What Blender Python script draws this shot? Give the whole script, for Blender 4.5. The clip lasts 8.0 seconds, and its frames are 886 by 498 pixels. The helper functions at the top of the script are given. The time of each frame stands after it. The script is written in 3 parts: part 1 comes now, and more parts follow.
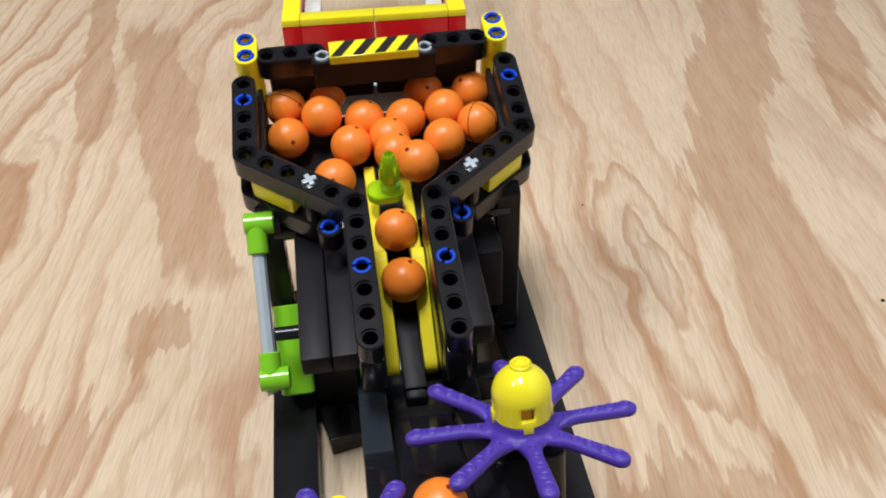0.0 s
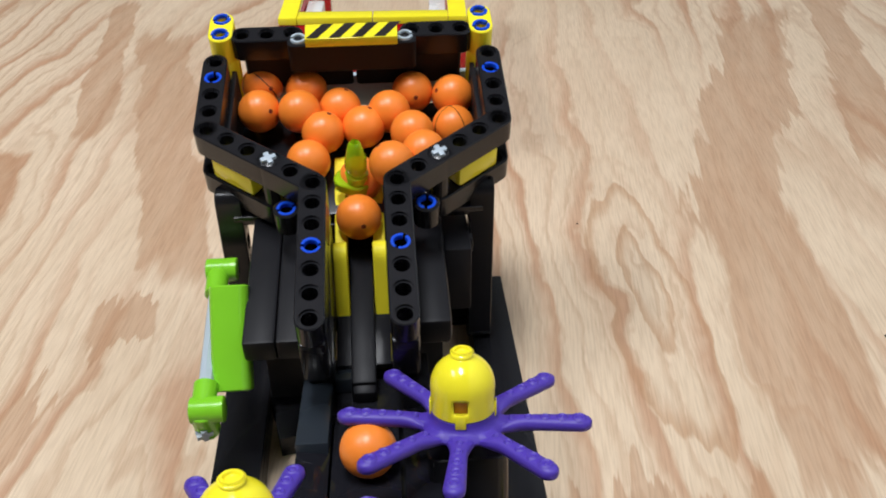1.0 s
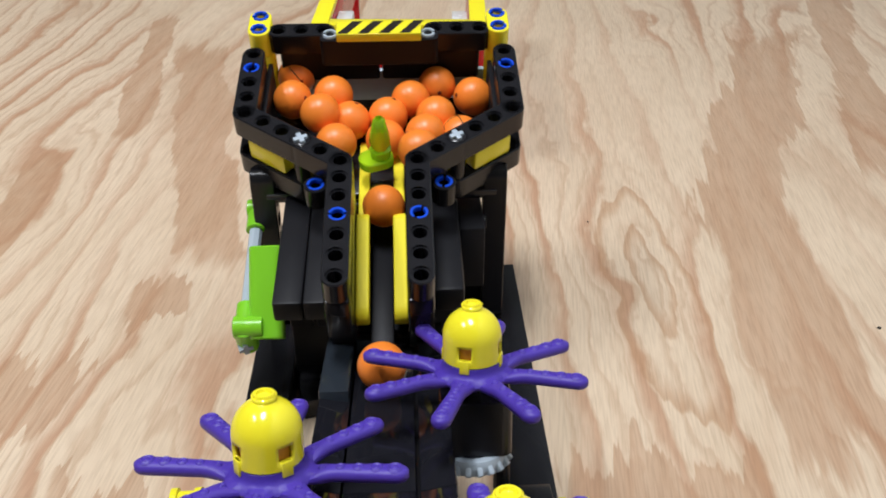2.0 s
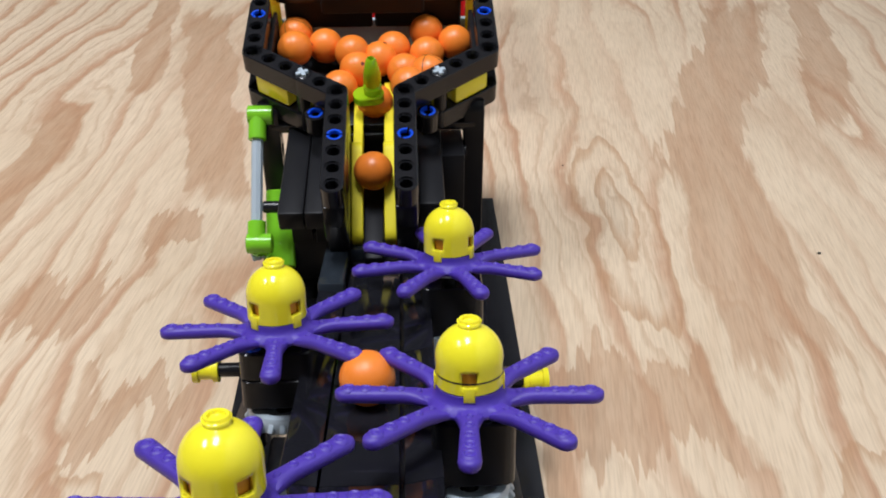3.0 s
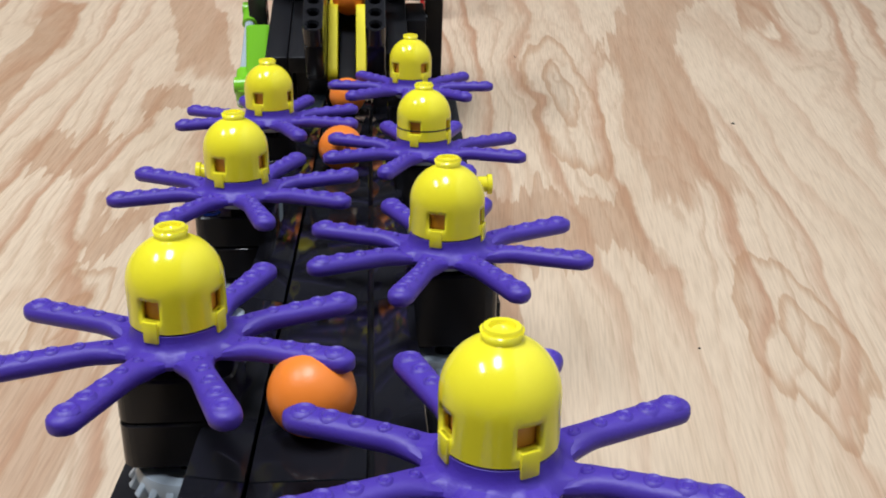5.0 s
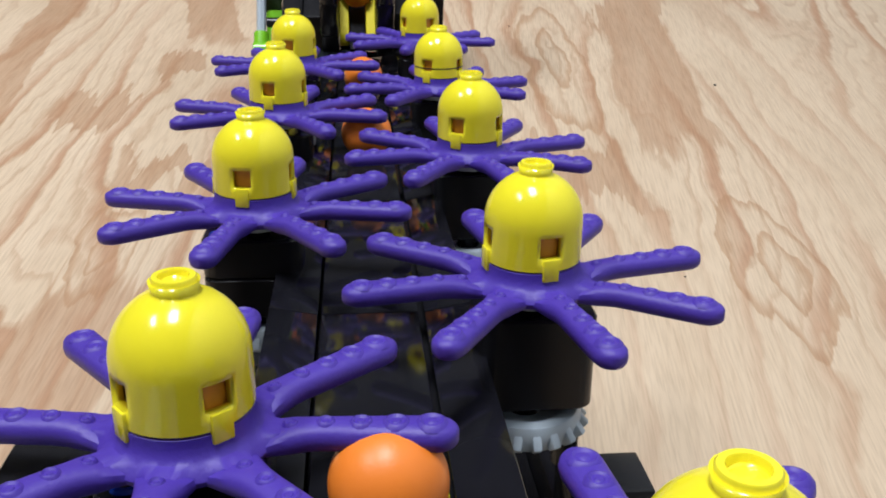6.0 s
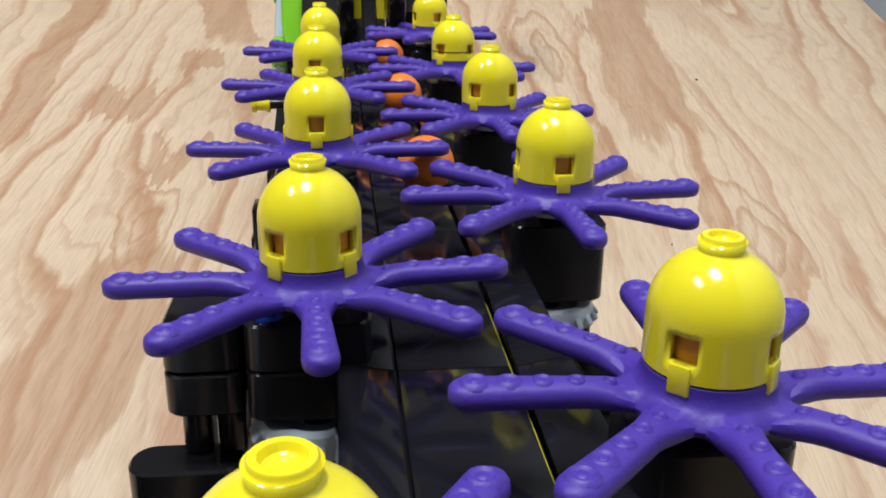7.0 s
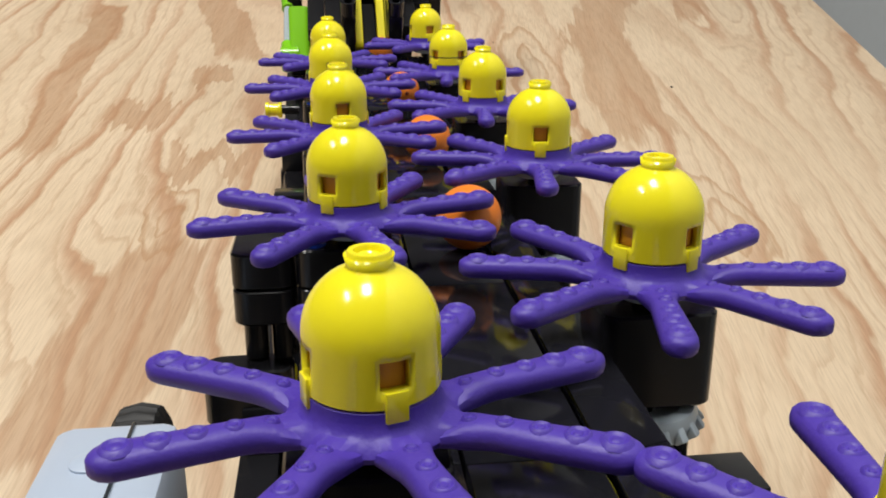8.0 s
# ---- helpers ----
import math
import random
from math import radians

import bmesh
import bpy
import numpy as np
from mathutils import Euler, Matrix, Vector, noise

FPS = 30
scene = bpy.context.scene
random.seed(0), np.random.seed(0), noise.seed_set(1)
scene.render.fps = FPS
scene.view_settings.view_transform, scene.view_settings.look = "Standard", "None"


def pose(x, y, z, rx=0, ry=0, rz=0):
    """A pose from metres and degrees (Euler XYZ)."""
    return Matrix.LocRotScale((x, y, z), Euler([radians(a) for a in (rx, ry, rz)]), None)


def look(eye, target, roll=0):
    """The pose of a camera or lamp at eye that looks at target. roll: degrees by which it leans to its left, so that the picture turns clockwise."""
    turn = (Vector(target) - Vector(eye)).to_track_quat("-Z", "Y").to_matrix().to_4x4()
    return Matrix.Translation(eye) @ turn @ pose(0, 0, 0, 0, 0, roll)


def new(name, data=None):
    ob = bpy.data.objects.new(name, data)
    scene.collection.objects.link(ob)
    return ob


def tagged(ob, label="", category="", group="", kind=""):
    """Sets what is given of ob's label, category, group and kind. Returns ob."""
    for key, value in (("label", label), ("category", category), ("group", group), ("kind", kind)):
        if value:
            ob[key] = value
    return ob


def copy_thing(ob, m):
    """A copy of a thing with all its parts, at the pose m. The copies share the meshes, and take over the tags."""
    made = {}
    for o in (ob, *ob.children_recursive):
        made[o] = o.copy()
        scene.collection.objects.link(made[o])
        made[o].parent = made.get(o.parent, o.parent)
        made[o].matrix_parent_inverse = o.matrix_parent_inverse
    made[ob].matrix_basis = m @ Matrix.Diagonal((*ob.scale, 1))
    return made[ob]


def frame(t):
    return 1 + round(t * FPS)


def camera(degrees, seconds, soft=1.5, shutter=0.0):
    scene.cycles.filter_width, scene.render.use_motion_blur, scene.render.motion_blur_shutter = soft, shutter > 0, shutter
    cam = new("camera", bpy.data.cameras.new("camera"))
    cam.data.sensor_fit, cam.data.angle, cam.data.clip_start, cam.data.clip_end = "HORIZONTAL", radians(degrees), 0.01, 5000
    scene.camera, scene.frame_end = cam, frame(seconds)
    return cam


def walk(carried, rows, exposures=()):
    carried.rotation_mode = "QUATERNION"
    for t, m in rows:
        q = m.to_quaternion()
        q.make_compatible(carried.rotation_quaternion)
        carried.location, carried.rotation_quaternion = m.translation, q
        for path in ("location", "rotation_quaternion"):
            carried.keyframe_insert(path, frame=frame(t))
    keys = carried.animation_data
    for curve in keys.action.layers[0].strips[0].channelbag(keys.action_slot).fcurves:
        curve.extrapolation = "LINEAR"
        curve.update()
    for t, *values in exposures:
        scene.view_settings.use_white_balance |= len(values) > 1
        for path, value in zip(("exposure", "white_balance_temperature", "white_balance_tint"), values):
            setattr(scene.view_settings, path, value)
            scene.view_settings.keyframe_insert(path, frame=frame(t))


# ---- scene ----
cam = camera(51.5, 8.0, soft=1.9)
PATH = [
    (0, (-0.011, 0.065, 0.248), (0.174, 1.621, -0.995), -2.2),
    (0.5, (0.001, 0.075, 0.228), (0.187, 1.671, -0.964), -1.8),
    (1, (0.011, 0.064, 0.224), (0.125, 1.696, -0.927), -0.5),
    (1.2, (0.013, 0.059, 0.222), (0.095, 1.712, -0.9), -0.3),
    (2.5, (0.01, 0.013, 0.222), (0.08, 1.689, -0.866), -0.1),
    (3, (0.014, -0.014, 0.224), (0.089, 1.649, -0.885), 0.1),
    (3.5, (0.015, -0.038, 0.221), (0.093, 1.613, -0.904), 0.3),
    (4, (0.016, -0.056, 0.215), (0.101, 1.586, -0.923), 0.3),
    (4.5, (0.021, -0.074, 0.212), (0.125, 1.569, -0.925), 0.8),
    (5, (0.013, -0.094, 0.209), (0.156, 1.541, -0.933), 1.9),
    (5.2, (0.011, -0.102, 0.206), (0.167, 1.525, -0.946), 2.5),
    (6.5, (-0.007, -0.148, 0.21), (0.189, 1.482, -0.932), 2.3),
    (7, (-0.014, -0.169, 0.213), (0.201, 1.474, -0.908), 2.7),
    (7.5, (-0.019, -0.188, 0.217), (0.201, 1.466, -0.885), 1.9),
    (8, (-0.022, -0.209, 0.221), (0.214, 1.46, -0.855), 2.1),
]
# the clip's camera shifts its white balance on the way
BALANCE = [(0, 0.0, 6300, 13), (1, 0.0, 6130, 13), (3, 0.0, 6050, 13), (4.5, 0.0, 5920, 13), (6.5, 0.0, 6150, 13), (7.5, 0.0, 6480, 12), (8, 0.0, 6780, 11)]
walk(cam, [(t, look(eye, target, roll)) for t, eye, target, roll in PATH], BALANCE)

# ---- world and light ----
world = bpy.data.worlds.new("world")
scene.world = world
world.use_nodes = True
sky = world.node_tree.nodes.new("ShaderNodeTexSky")
sky.sky_type = "NISHITA"
sky.sun_disc = False
sky.sun_elevation = radians(35)
world.node_tree.links.new(sky.outputs["Color"], world.node_tree.nodes["Background"].inputs["Color"])
world.node_tree.nodes["Background"].inputs["Strength"].default_value = 0.06


def lamp_light(x, y, z, w, h, watts, tint, turn=0):
    data = bpy.data.lights.new("lamp_light", "AREA")
    data.shape, data.size, data.size_y, data.energy, data.color = "RECTANGLE", w, h, watts, tint
    ob = new("lamp_light", data)
    ob.matrix_world = pose(x, y, z, 0, 0, turn)
    return ob


LAMPS = [(-0.13, 0.18, 0.26, 0.52, 17.6), (-0.90, 0.14, 0.14, 0.50, 11.0)]
for lx, ly, lw, lh, watts in LAMPS:
    lamp_light(lx, ly, 1.54, lw, lh, watts, (0.975, 0.985, 0.965))

U = 0.008


# ---- materials ----
def plastic(name, colour, rough=0.18, grain=0.03, transmission=0.0):
    m = bpy.data.materials.new(name)
    m.use_nodes = True
    nt = m.node_tree
    b = nt.nodes["Principled BSDF"]
    co = nt.nodes.new("ShaderNodeTexCoord")
    big = nt.nodes.new("ShaderNodeTexNoise")
    big.inputs["Scale"].default_value = 90
    big.inputs["Detail"].default_value = 4
    fine = nt.nodes.new("ShaderNodeTexNoise")
    fine.inputs["Scale"].default_value = 1400
    fine.inputs["Detail"].default_value = 3
    info = nt.nodes.new("ShaderNodeObjectInfo")
    mix = nt.nodes.new("ShaderNodeMix")
    mix.data_type = "RGBA"
    mix.inputs["A"].default_value = (*[c * 0.9 for c in colour], 1)
    mix.inputs["B"].default_value = (*[min(1, c * 1.08) for c in colour], 1)
    add = nt.nodes.new("ShaderNodeMath")
    add.operation = "MULTIPLY_ADD"
    add.inputs[1].default_value, add.inputs[2].default_value = 0.4, 0.3
    half = nt.nodes.new("ShaderNodeMath")
    half.operation = "ADD"
    nt.links.new(info.outputs["Random"], half.inputs[0])
    nt.links.new(big.outputs["Fac"], half.inputs[1])
    nt.links.new(half.outputs[0], add.inputs[0])
    nt.links.new(add.outputs[0], mix.inputs["Factor"])
    nt.links.new(mix.outputs["Result"], b.inputs["Base Color"])
    ramp = nt.nodes.new("ShaderNodeMapRange")
    ramp.inputs["To Min"].default_value, ramp.inputs["To Max"].default_value = rough * 0.75, rough * 1.35
    nt.links.new(big.outputs["Fac"], ramp.inputs["Value"])
    nt.links.new(ramp.outputs[0], b.inputs["Roughness"])
    bump = nt.nodes.new("ShaderNodeBump")
    bump.inputs["Strength"].default_value = grain
    bump.inputs["Distance"].default_value = 0.0003
    nt.links.new(fine.outputs["Fac"], bump.inputs["Height"])
    nt.links.new(bump.outputs[0], b.inputs["Normal"])
    for n in (big, fine):
        nt.links.new(co.outputs["Object"], n.inputs["Vector"])
    b.inputs["IOR"].default_value = 1.52
    b.inputs["Transmission Weight"].default_value = transmission
    return m


BLACK = plastic("black_plastic", (0.0125, 0.0125, 0.0148), 0.20, 0.03)
BLACK.node_tree.nodes["Principled BSDF"].inputs["Specular IOR Level"].default_value = 0.30
TRACK = plastic("glossy_black_tile", (0.0105, 0.0105, 0.0140), 0.09, 0.004)
TRACK.node_tree.nodes["Principled BSDF"].inputs["Specular IOR Level"].default_value = 0.2
YELLOW = plastic("yellow_plastic", (0.95, 0.82, 0.022), 0.15, 0.02)
SATIN = plastic("satin_yellow_plastic", (0.93, 0.79, 0.026), 0.5, 0.05)
SATIN.node_tree.nodes["Principled BSDF"].inputs["Specular IOR Level"].default_value = 0.2
PURPLE = plastic("soft_purple_plastic", (0.070, 0.034, 0.37), 0.48, 0.25)
ORANGE = plastic("orange_plastic", (0.93, 0.245, 0.026), 0.36, 0.1)
BLUE = plastic("blue_plastic", (0.01, 0.07, 0.62), 0.2)
GREY = plastic("light_bluish_grey_plastic", (0.43, 0.50, 0.56), 0.32, 0.06)
PALE = plastic("pale_blue_grey_plastic", (0.47, 0.55, 0.68), 0.34, 0.06)
SMOKE = plastic("dark_slate_plastic", (0.022, 0.028, 0.036), 0.2)
LIME = plastic("lime_plastic", (0.22, 0.60, 0.02), 0.2)
RED = plastic("red_plastic", (0.55, 0.008, 0.012), 0.2)
WHITE = plastic("white_plastic", (0.75, 0.75, 0.74), 0.25)
# amber stands for light filtering through the yellow dome wall
DOME_GLOW = plastic("amber_inside", (0.70, 0.30, 0.015), 0.4)
# shade inside the balls' dimples, put in as dark red
DIMPLE_SHADE = plastic("dark_red_hollow", (0.16, 0.015, 0.006), 0.5)
NEON = plastic("clear_neon_green_plastic", (0.58, 0.95, 0.012), 0.06, 0.01, 0.55)
# for print, specks and seam lines, and for shade painted in gaps and holes
PRINT_AND_SHADE = plastic("black_print", (0.012, 0.008, 0.006), 0.4)
MATTE = plastic("satin_black_plastic", (0.0125, 0.0125, 0.0148), 0.42, 0.05)
MATTE.node_tree.nodes["Principled BSDF"].inputs["Specular IOR Level"].default_value = 0.14
RUBBER = plastic("black_rubber", (0.015, 0.015, 0.016), 0.6, 0.2)


# ---- mesh helpers ----
def shaped(name, bm, mat, parent=None, label="", smooth=40):
    me = bpy.data.meshes.new(name)
    bmesh.ops.recalc_face_normals(bm, faces=bm.faces)
    bm.to_mesh(me)
    bm.free()
    me.materials.append(mat)
    me.polygons.foreach_set("use_smooth", [True] * len(me.polygons))
    me.set_sharp_from_angle(angle=radians(smooth))
    ob = new(name, me)
    if parent:
        ob.parent = parent
    if label:
        ob["label"] = label
    return ob


def part(name, bm, mat, parent, label=""):
    return shaped(name, bm, mat, parent, label)


def thing(name, m, label, category, group="", kind=""):
    ob = tagged(new(name), label, category, group, kind)
    ob.matrix_basis = m
    return ob


def box(x0, x1, y0, y1, z0, z1, bevel=0.0004, bm=None, m=None):
    own = bmesh.new()
    bmesh.ops.create_cube(own, size=1)
    for v in own.verts:
        v.co = Vector((x0 + (v.co.x + 0.5) * (x1 - x0), y0 + (v.co.y + 0.5) * (y1 - y0), z0 + (v.co.z + 0.5) * (z1 - z0)))
    if bevel:
        bmesh.ops.bevel(own, geom=own.edges[:], offset=bevel, segments=2, affect="EDGES", profile=0.5)
    return merge(own, bm, m)


def merge(own, bm=None, m=None):
    if m is not None:
        bmesh.ops.transform(own, matrix=m, verts=own.verts)
    if bm is None:
        return own
    me = bpy.data.meshes.new("tmp")
    own.to_mesh(me)
    own.free()
    bm.from_mesh(me)
    bpy.data.meshes.remove(me)
    return bm


def lathe(profile, n=32, bm=None, m=None, cap=True):
    """Revolves (r, z) rows about z."""
    own = bmesh.new()
    rings = []
    for r, z in profile:
        if r < 1e-7:
            rings.append([own.verts.new((0, 0, z))])
        else:
            rings.append([own.verts.new((r * math.cos(2 * math.pi * i / n), r * math.sin(2 * math.pi * i / n), z)) for i in range(n)])
    for a, b in zip(rings, rings[1:]):
        for i in range(n):
            j = (i + 1) % n
            if len(a) == 1 and len(b) > 1:
                own.faces.new((a[0], b[j], b[i]))
            elif len(b) == 1 and len(a) > 1:
                own.faces.new((a[i], a[j], b[0]))
            elif len(a) > 1:
                own.faces.new((a[i], a[j], b[j], b[i]))
    if cap:
        for r in (rings[0], rings[-1]):
            if len(r) > 1:
                own.faces.new(r)
    return merge(own, bm, m)


def beam(n, thick=8, holes=None, bm=None, m=None, n_seg=16):
    """A studless beam of n holes along x from the middle of hole 0, holes along z, thickness centred, in mm. holes: which are open."""
    own = bmesh.new()
    t, c, k = thick / 2, 0.35, n_seg
    holes = range(n) if holes is None else holes
    cache = {}

    def vert(x, y, z):
        key = (round(x, 3), round(y, 3), round(z, 3))
        if key not in cache:
            cache[key] = own.verts.new((x / 1000, y / 1000, z / 1000))
        return cache[key]

    for i in range(n):
        def outer(a, inset):
            x, y = math.cos(a), math.sin(a)
            if (i == 0 and x < 1e-6) or (i == n - 1 and x > -1e-6):
                if n == 1 or (i == 0 and x < 1e-6) or i == n - 1:
                    return 8 * i + (3.9 - inset) * x, (3.9 - inset) * y
            s = 1 / max(abs(x), abs(y))
            x, y = x * s * 4, y * s * 3.9
            if abs(y) > 3.89:
                y = math.copysign(3.9 - inset, y)
            return 8 * i + x, y

        for q in range(k):
            a, b = 2 * math.pi * q / k, 2 * math.pi * (q + 1) / k
            mid = math.cos((a + b) / 2)
            for s in (1, -1):
                rows = []
                for ang in (a, b):
                    ca, sa = math.cos(ang), math.sin(ang)
                    ro = [(*outer(ang, 0), s * (t - c)), (*outer(ang, c), s * t)]
                    if i in holes:
                        deep = min(0.7, t * 0.4)
                        ro += [(8 * i + 2.75 * ca, 2.75 * sa, s * t), (8 * i + 2.75 * ca, 2.75 * sa, s * (t - deep)),
                               (8 * i + 2.2 * ca, 2.2 * sa, s * (t - deep)), (8 * i + 2.2 * ca, 2.2 * sa, 0)]
                    else:
                        ro += [(8 * i, 0, s * t)]
                    rows.append(ro)
                for p in range(len(rows[0]) - 1):
                    vs = [vert(*rows[0][p]), vert(*rows[1][p]), vert(*rows[1][p + 1]), vert(*rows[0][p + 1])]
                    u = []
                    for v in vs:
                        if v not in u:
                            u.append(v)
                    if len(u) > 2:
                        try:
                            own.faces.new(u)
                        except ValueError:
                            pass
            xa, ya = outer(a, 0)
            xb, yb = outer(b, 0)
            inner = abs(xa - xb) < 1e-6 and abs(abs(xa - 8 * i) - 4) < 1e-6
            if not inner:
                vs = [vert(xa, ya, t - c), vert(xb, yb, t - c), vert(xb, yb, c - t), vert(xa, ya, c - t)]
                if len(set(vs)) == 4:
                    try:
                        own.faces.new(vs)
                    except ValueError:
                        pass
    return merge(own, bm, m)


def ramp(x, y, z, rx=0, ry=0, rz=0):
    """A pose on the climbing track: x across, y along it away from the camera's side, z off its floor."""
    return pose(0, 0.2168, 0.0474, -14.0) @ pose(x, y, z, rx, ry, rz)


def hop(x, y, z, rx=0, ry=0, rz=0):
    """A pose on the hopper, in studs: x across, y up its slope, z off the middle of its top beams."""
    return pose(0.0018, 0.2655, 0.0838, 14.4) @ pose(x * U, y * U, (z - 0.5) * U, rx, ry, rz)


def rounded(x0, x1, y0, y1, z0, z1, r=0.0038, bm=None, m=None):
    """An upright block with round corners seen from above, in metres."""
    own = bmesh.new()
    r = min(r, (x1 - x0) / 2 - 1e-5, (y1 - y0) / 2 - 1e-5)
    c, rings = 0.0004, []
    for z, inset in ((z0, c), (z0 + c, 0), (z1 - c, 0), (z1, c)):
        ring = []
        for cx, cy, a0 in ((x1 - r, y1 - r, 0), (x0 + r, y1 - r, 90), (x0 + r, y0 + r, 180), (x1 - r, y0 + r, 270)):
            for k in range(7):
                a = radians(a0 + 15 * k)
                ring.append(own.verts.new((cx + (r - inset) * math.cos(a), cy + (r - inset) * math.sin(a), z)))
        rings.append(ring)
    n = len(rings[0])
    for p, q in zip(rings, rings[1:]):
        for i in range(n):
            own.faces.new((p[i], p[(i + 1) % n], q[(i + 1) % n], q[i]))
    own.faces.new(rings[0])
    own.faces.new(rings[-1])
    return merge(own, bm, m)


def rod(a, b, r=0.0024, n=12, bm=None):
    a, b = Vector(a), Vector(b)
    d = b - a
    return lathe([(r * 0.85, 0), (r, 0.0003), (r, d.length - 0.0003), (r * 0.85, d.length)], n, bm, Matrix.Translation(a) @ d.to_track_quat("Z", "Y").to_matrix().to_4x4())


def pin_end(bm=None, m=None, r=0.0028):
    """The slotted, hollow end of a friction pin, facing z."""
    own = bmesh.new()
    for a0 in (12, 192):
        n = 10
        rows = []
        for k in range(n + 1):
            a = radians(a0 + 156 * k / n)
            c, s = math.cos(a), math.sin(a)
            rows.append([own.verts.new((q * c, q * s, z)) for q, z in ((r, -0.001), (r, 0.0001), (r * 0.93, 0.0004), (r * 0.66, 0.0004), (r * 0.6, 0.0), (r * 0.6, -0.001))])
        for p, q in zip(rows, rows[1:]):
            for i in range(5):
                own.faces.new((p[i], p[i + 1], q[i + 1], q[i]))
        own.faces.new(rows[0])
        own.faces.new(rows[-1])
    return merge(own, bm, m)


def cross_end(bm=None, m=None):
    own = box(-0.0023, 0.0023, -0.0008, 0.0008, -0.002, 0.0006, 0.0002)
    box(-0.0008, 0.0008, -0.0023, 0.0023, -0.002, 0.00063, 0.0002, own)
    return merge(own, bm, m)


def bent(cells, thick=8, bm=None):
    """A beam that turns: rows of (x, y, degrees, count), each a straight run in studs from its first hole."""
    own = bm or bmesh.new()
    for x, y, turn, count in cells:
        beam(count, thick, None, own, pose(x * U, y * U, 0, 0, 0, turn))
    return own


# ---- table ----
PATCHES = [(-0.101, 0.50, 0.016, 0.13, -0.2), (-0.128, 0.290, 0.018, 0.020, 0.3), (-0.092, 0.340, 0.011, 0.016, 0), (-0.085, 0.229, 0.020, 0.013, 0), (-0.106, 0.080, 0.021, 0.070, 0.2),
           (-0.178, 0.36, 0.010, 0.12, 0), (0.212, 0.515, 0.022, 0.12, 0.42), (0.162, 0.320, 0.022, 0.085, 0.1), (0.090, 0.222, 0.030, 0.024, 0), (0.061, 0.190, 0.006, 0.05, 0),
           (-0.152, 0.60, 0.009, 0.10, -0.1), (0.30, 0.60, 0.014, 0.16, 0.3)]


ARCHES = [(0.112, 0.345, 0.026, 0.105, 2.6), (0.162, 0.150, 0.020, 0.060, 2.2), (-0.098, 0.170, 0.016, 0.045, 2.4)]


def plywood():
    m = bpy.data.materials.new("plywood")
    m.use_nodes = True
    nt = m.node_tree
    N, L = nt.nodes, nt.links
    b = N["Principled BSDF"]
    co = N.new("ShaderNodeTexCoord")

    def noise_at(scale, stretch, detail=3.0):
        mp = N.new("ShaderNodeMapping")
        mp.inputs["Scale"].default_value = stretch
        L.new(co.outputs["Object"], mp.inputs["Vector"])
        n = N.new("ShaderNodeTexNoise")
        n.inputs["Scale"].default_value, n.inputs["Detail"].default_value = scale, detail
        L.new(mp.outputs[0], n.inputs["Vector"])
        return n.outputs["Fac"]

    def calc(op, p, q, r=None):
        n = N.new("ShaderNodeMath")
        n.operation = op
        for i, v in enumerate((p, q, r)):
            if v is None:
                continue
            if isinstance(v, (int, float)):
                n.inputs[i].default_value = v
            else:
                L.new(v, n.inputs[i])
        return n.outputs[0]

    def remap(v, lo, hi, to_lo, to_hi, smooth=True):
        n = N.new("ShaderNodeMapRange")
        n.interpolation_type = "SMOOTHSTEP" if smooth else "LINEAR"
        L.new(v, n.inputs["Value"])
        for k, x in zip(("From Min", "From Max", "To Min", "To Max"), (lo, hi, to_lo, to_hi)):
            n.inputs[k].default_value = x
        return n.outputs[0]

    def blend(fac, p, q, kind="MIX"):
        n = N.new("ShaderNodeMix")
        n.data_type, n.blend_type = "RGBA", kind
        if isinstance(fac, float):
            n.inputs["Factor"].default_value = fac
        else:
            L.new(fac, n.inputs["Factor"])
        for key, v in (("A", p), ("B", q)):
            if isinstance(v, tuple):
                n.inputs[key].default_value = (*v, 1)
            else:
                L.new(v, n.inputs[key])
        return n.outputs["Result"]

    level = N.new("ShaderNodeVectorRotate")
    level.rotation_type = "Z_AXIS"
    level.inputs["Angle"].default_value = radians(-7.3)
    L.new(co.outputs["Object"], level.inputs["Vector"])
    own = N.new("ShaderNodeSeparateXYZ")
    L.new(co.outputs["Object"], own.inputs[0])
    sep = N.new("ShaderNodeSeparateXYZ")
    L.new(level.outputs[0], sep.inputs[0])
    warp = noise_at(6, (1, 0.24, 1), 2.5)
    calm = remap(noise_at(8, (1, 0.4, 1), 1), 0.36, 0.60, 0.25, 1)
    streak = noise_at(150, (1, 0.07, 1), 3)
    fine = noise_at(1300, (1, 0.05, 1), 3)
    mottle = noise_at(28, (1, 0.5, 1), 4)
    comb = noise_at(85, (1, 0.10, 1), 4)
    shred = noise_at(420, (1, 0.04, 1), 2)
    # growth rings cut flat
    field = calc("MULTIPLY_ADD", own.outputs["X"], 34, calc("MULTIPLY", warp, 9))
    field = calc("MULTIPLY_ADD", streak, 0.30, calc("MULTIPLY_ADD", mottle, 1.1, field))
    saw = calc("FRACT", field, None)
    ring = calc("MULTIPLY", remap(saw, 0.58, 0.88, 0, 1), remap(saw, 0.90, 0.96, 1, 0))
    lines = calc("FRACT", calc("MULTIPLY", field, 3.0), None)
    line = calc("MULTIPLY", remap(lines, 0.55, 0.85, 0, 1), remap(lines, 0.88, 0.98, 1, 0))
    # broad brown figure with feathered ends
    acc = None
    along = calc("MULTIPLY_ADD", calc("SUBTRACT", shred, 0.5), 0.03, calc("MULTIPLY_ADD", calc("SUBTRACT", comb, 0.5), 0.10, sep.outputs["Y"]))
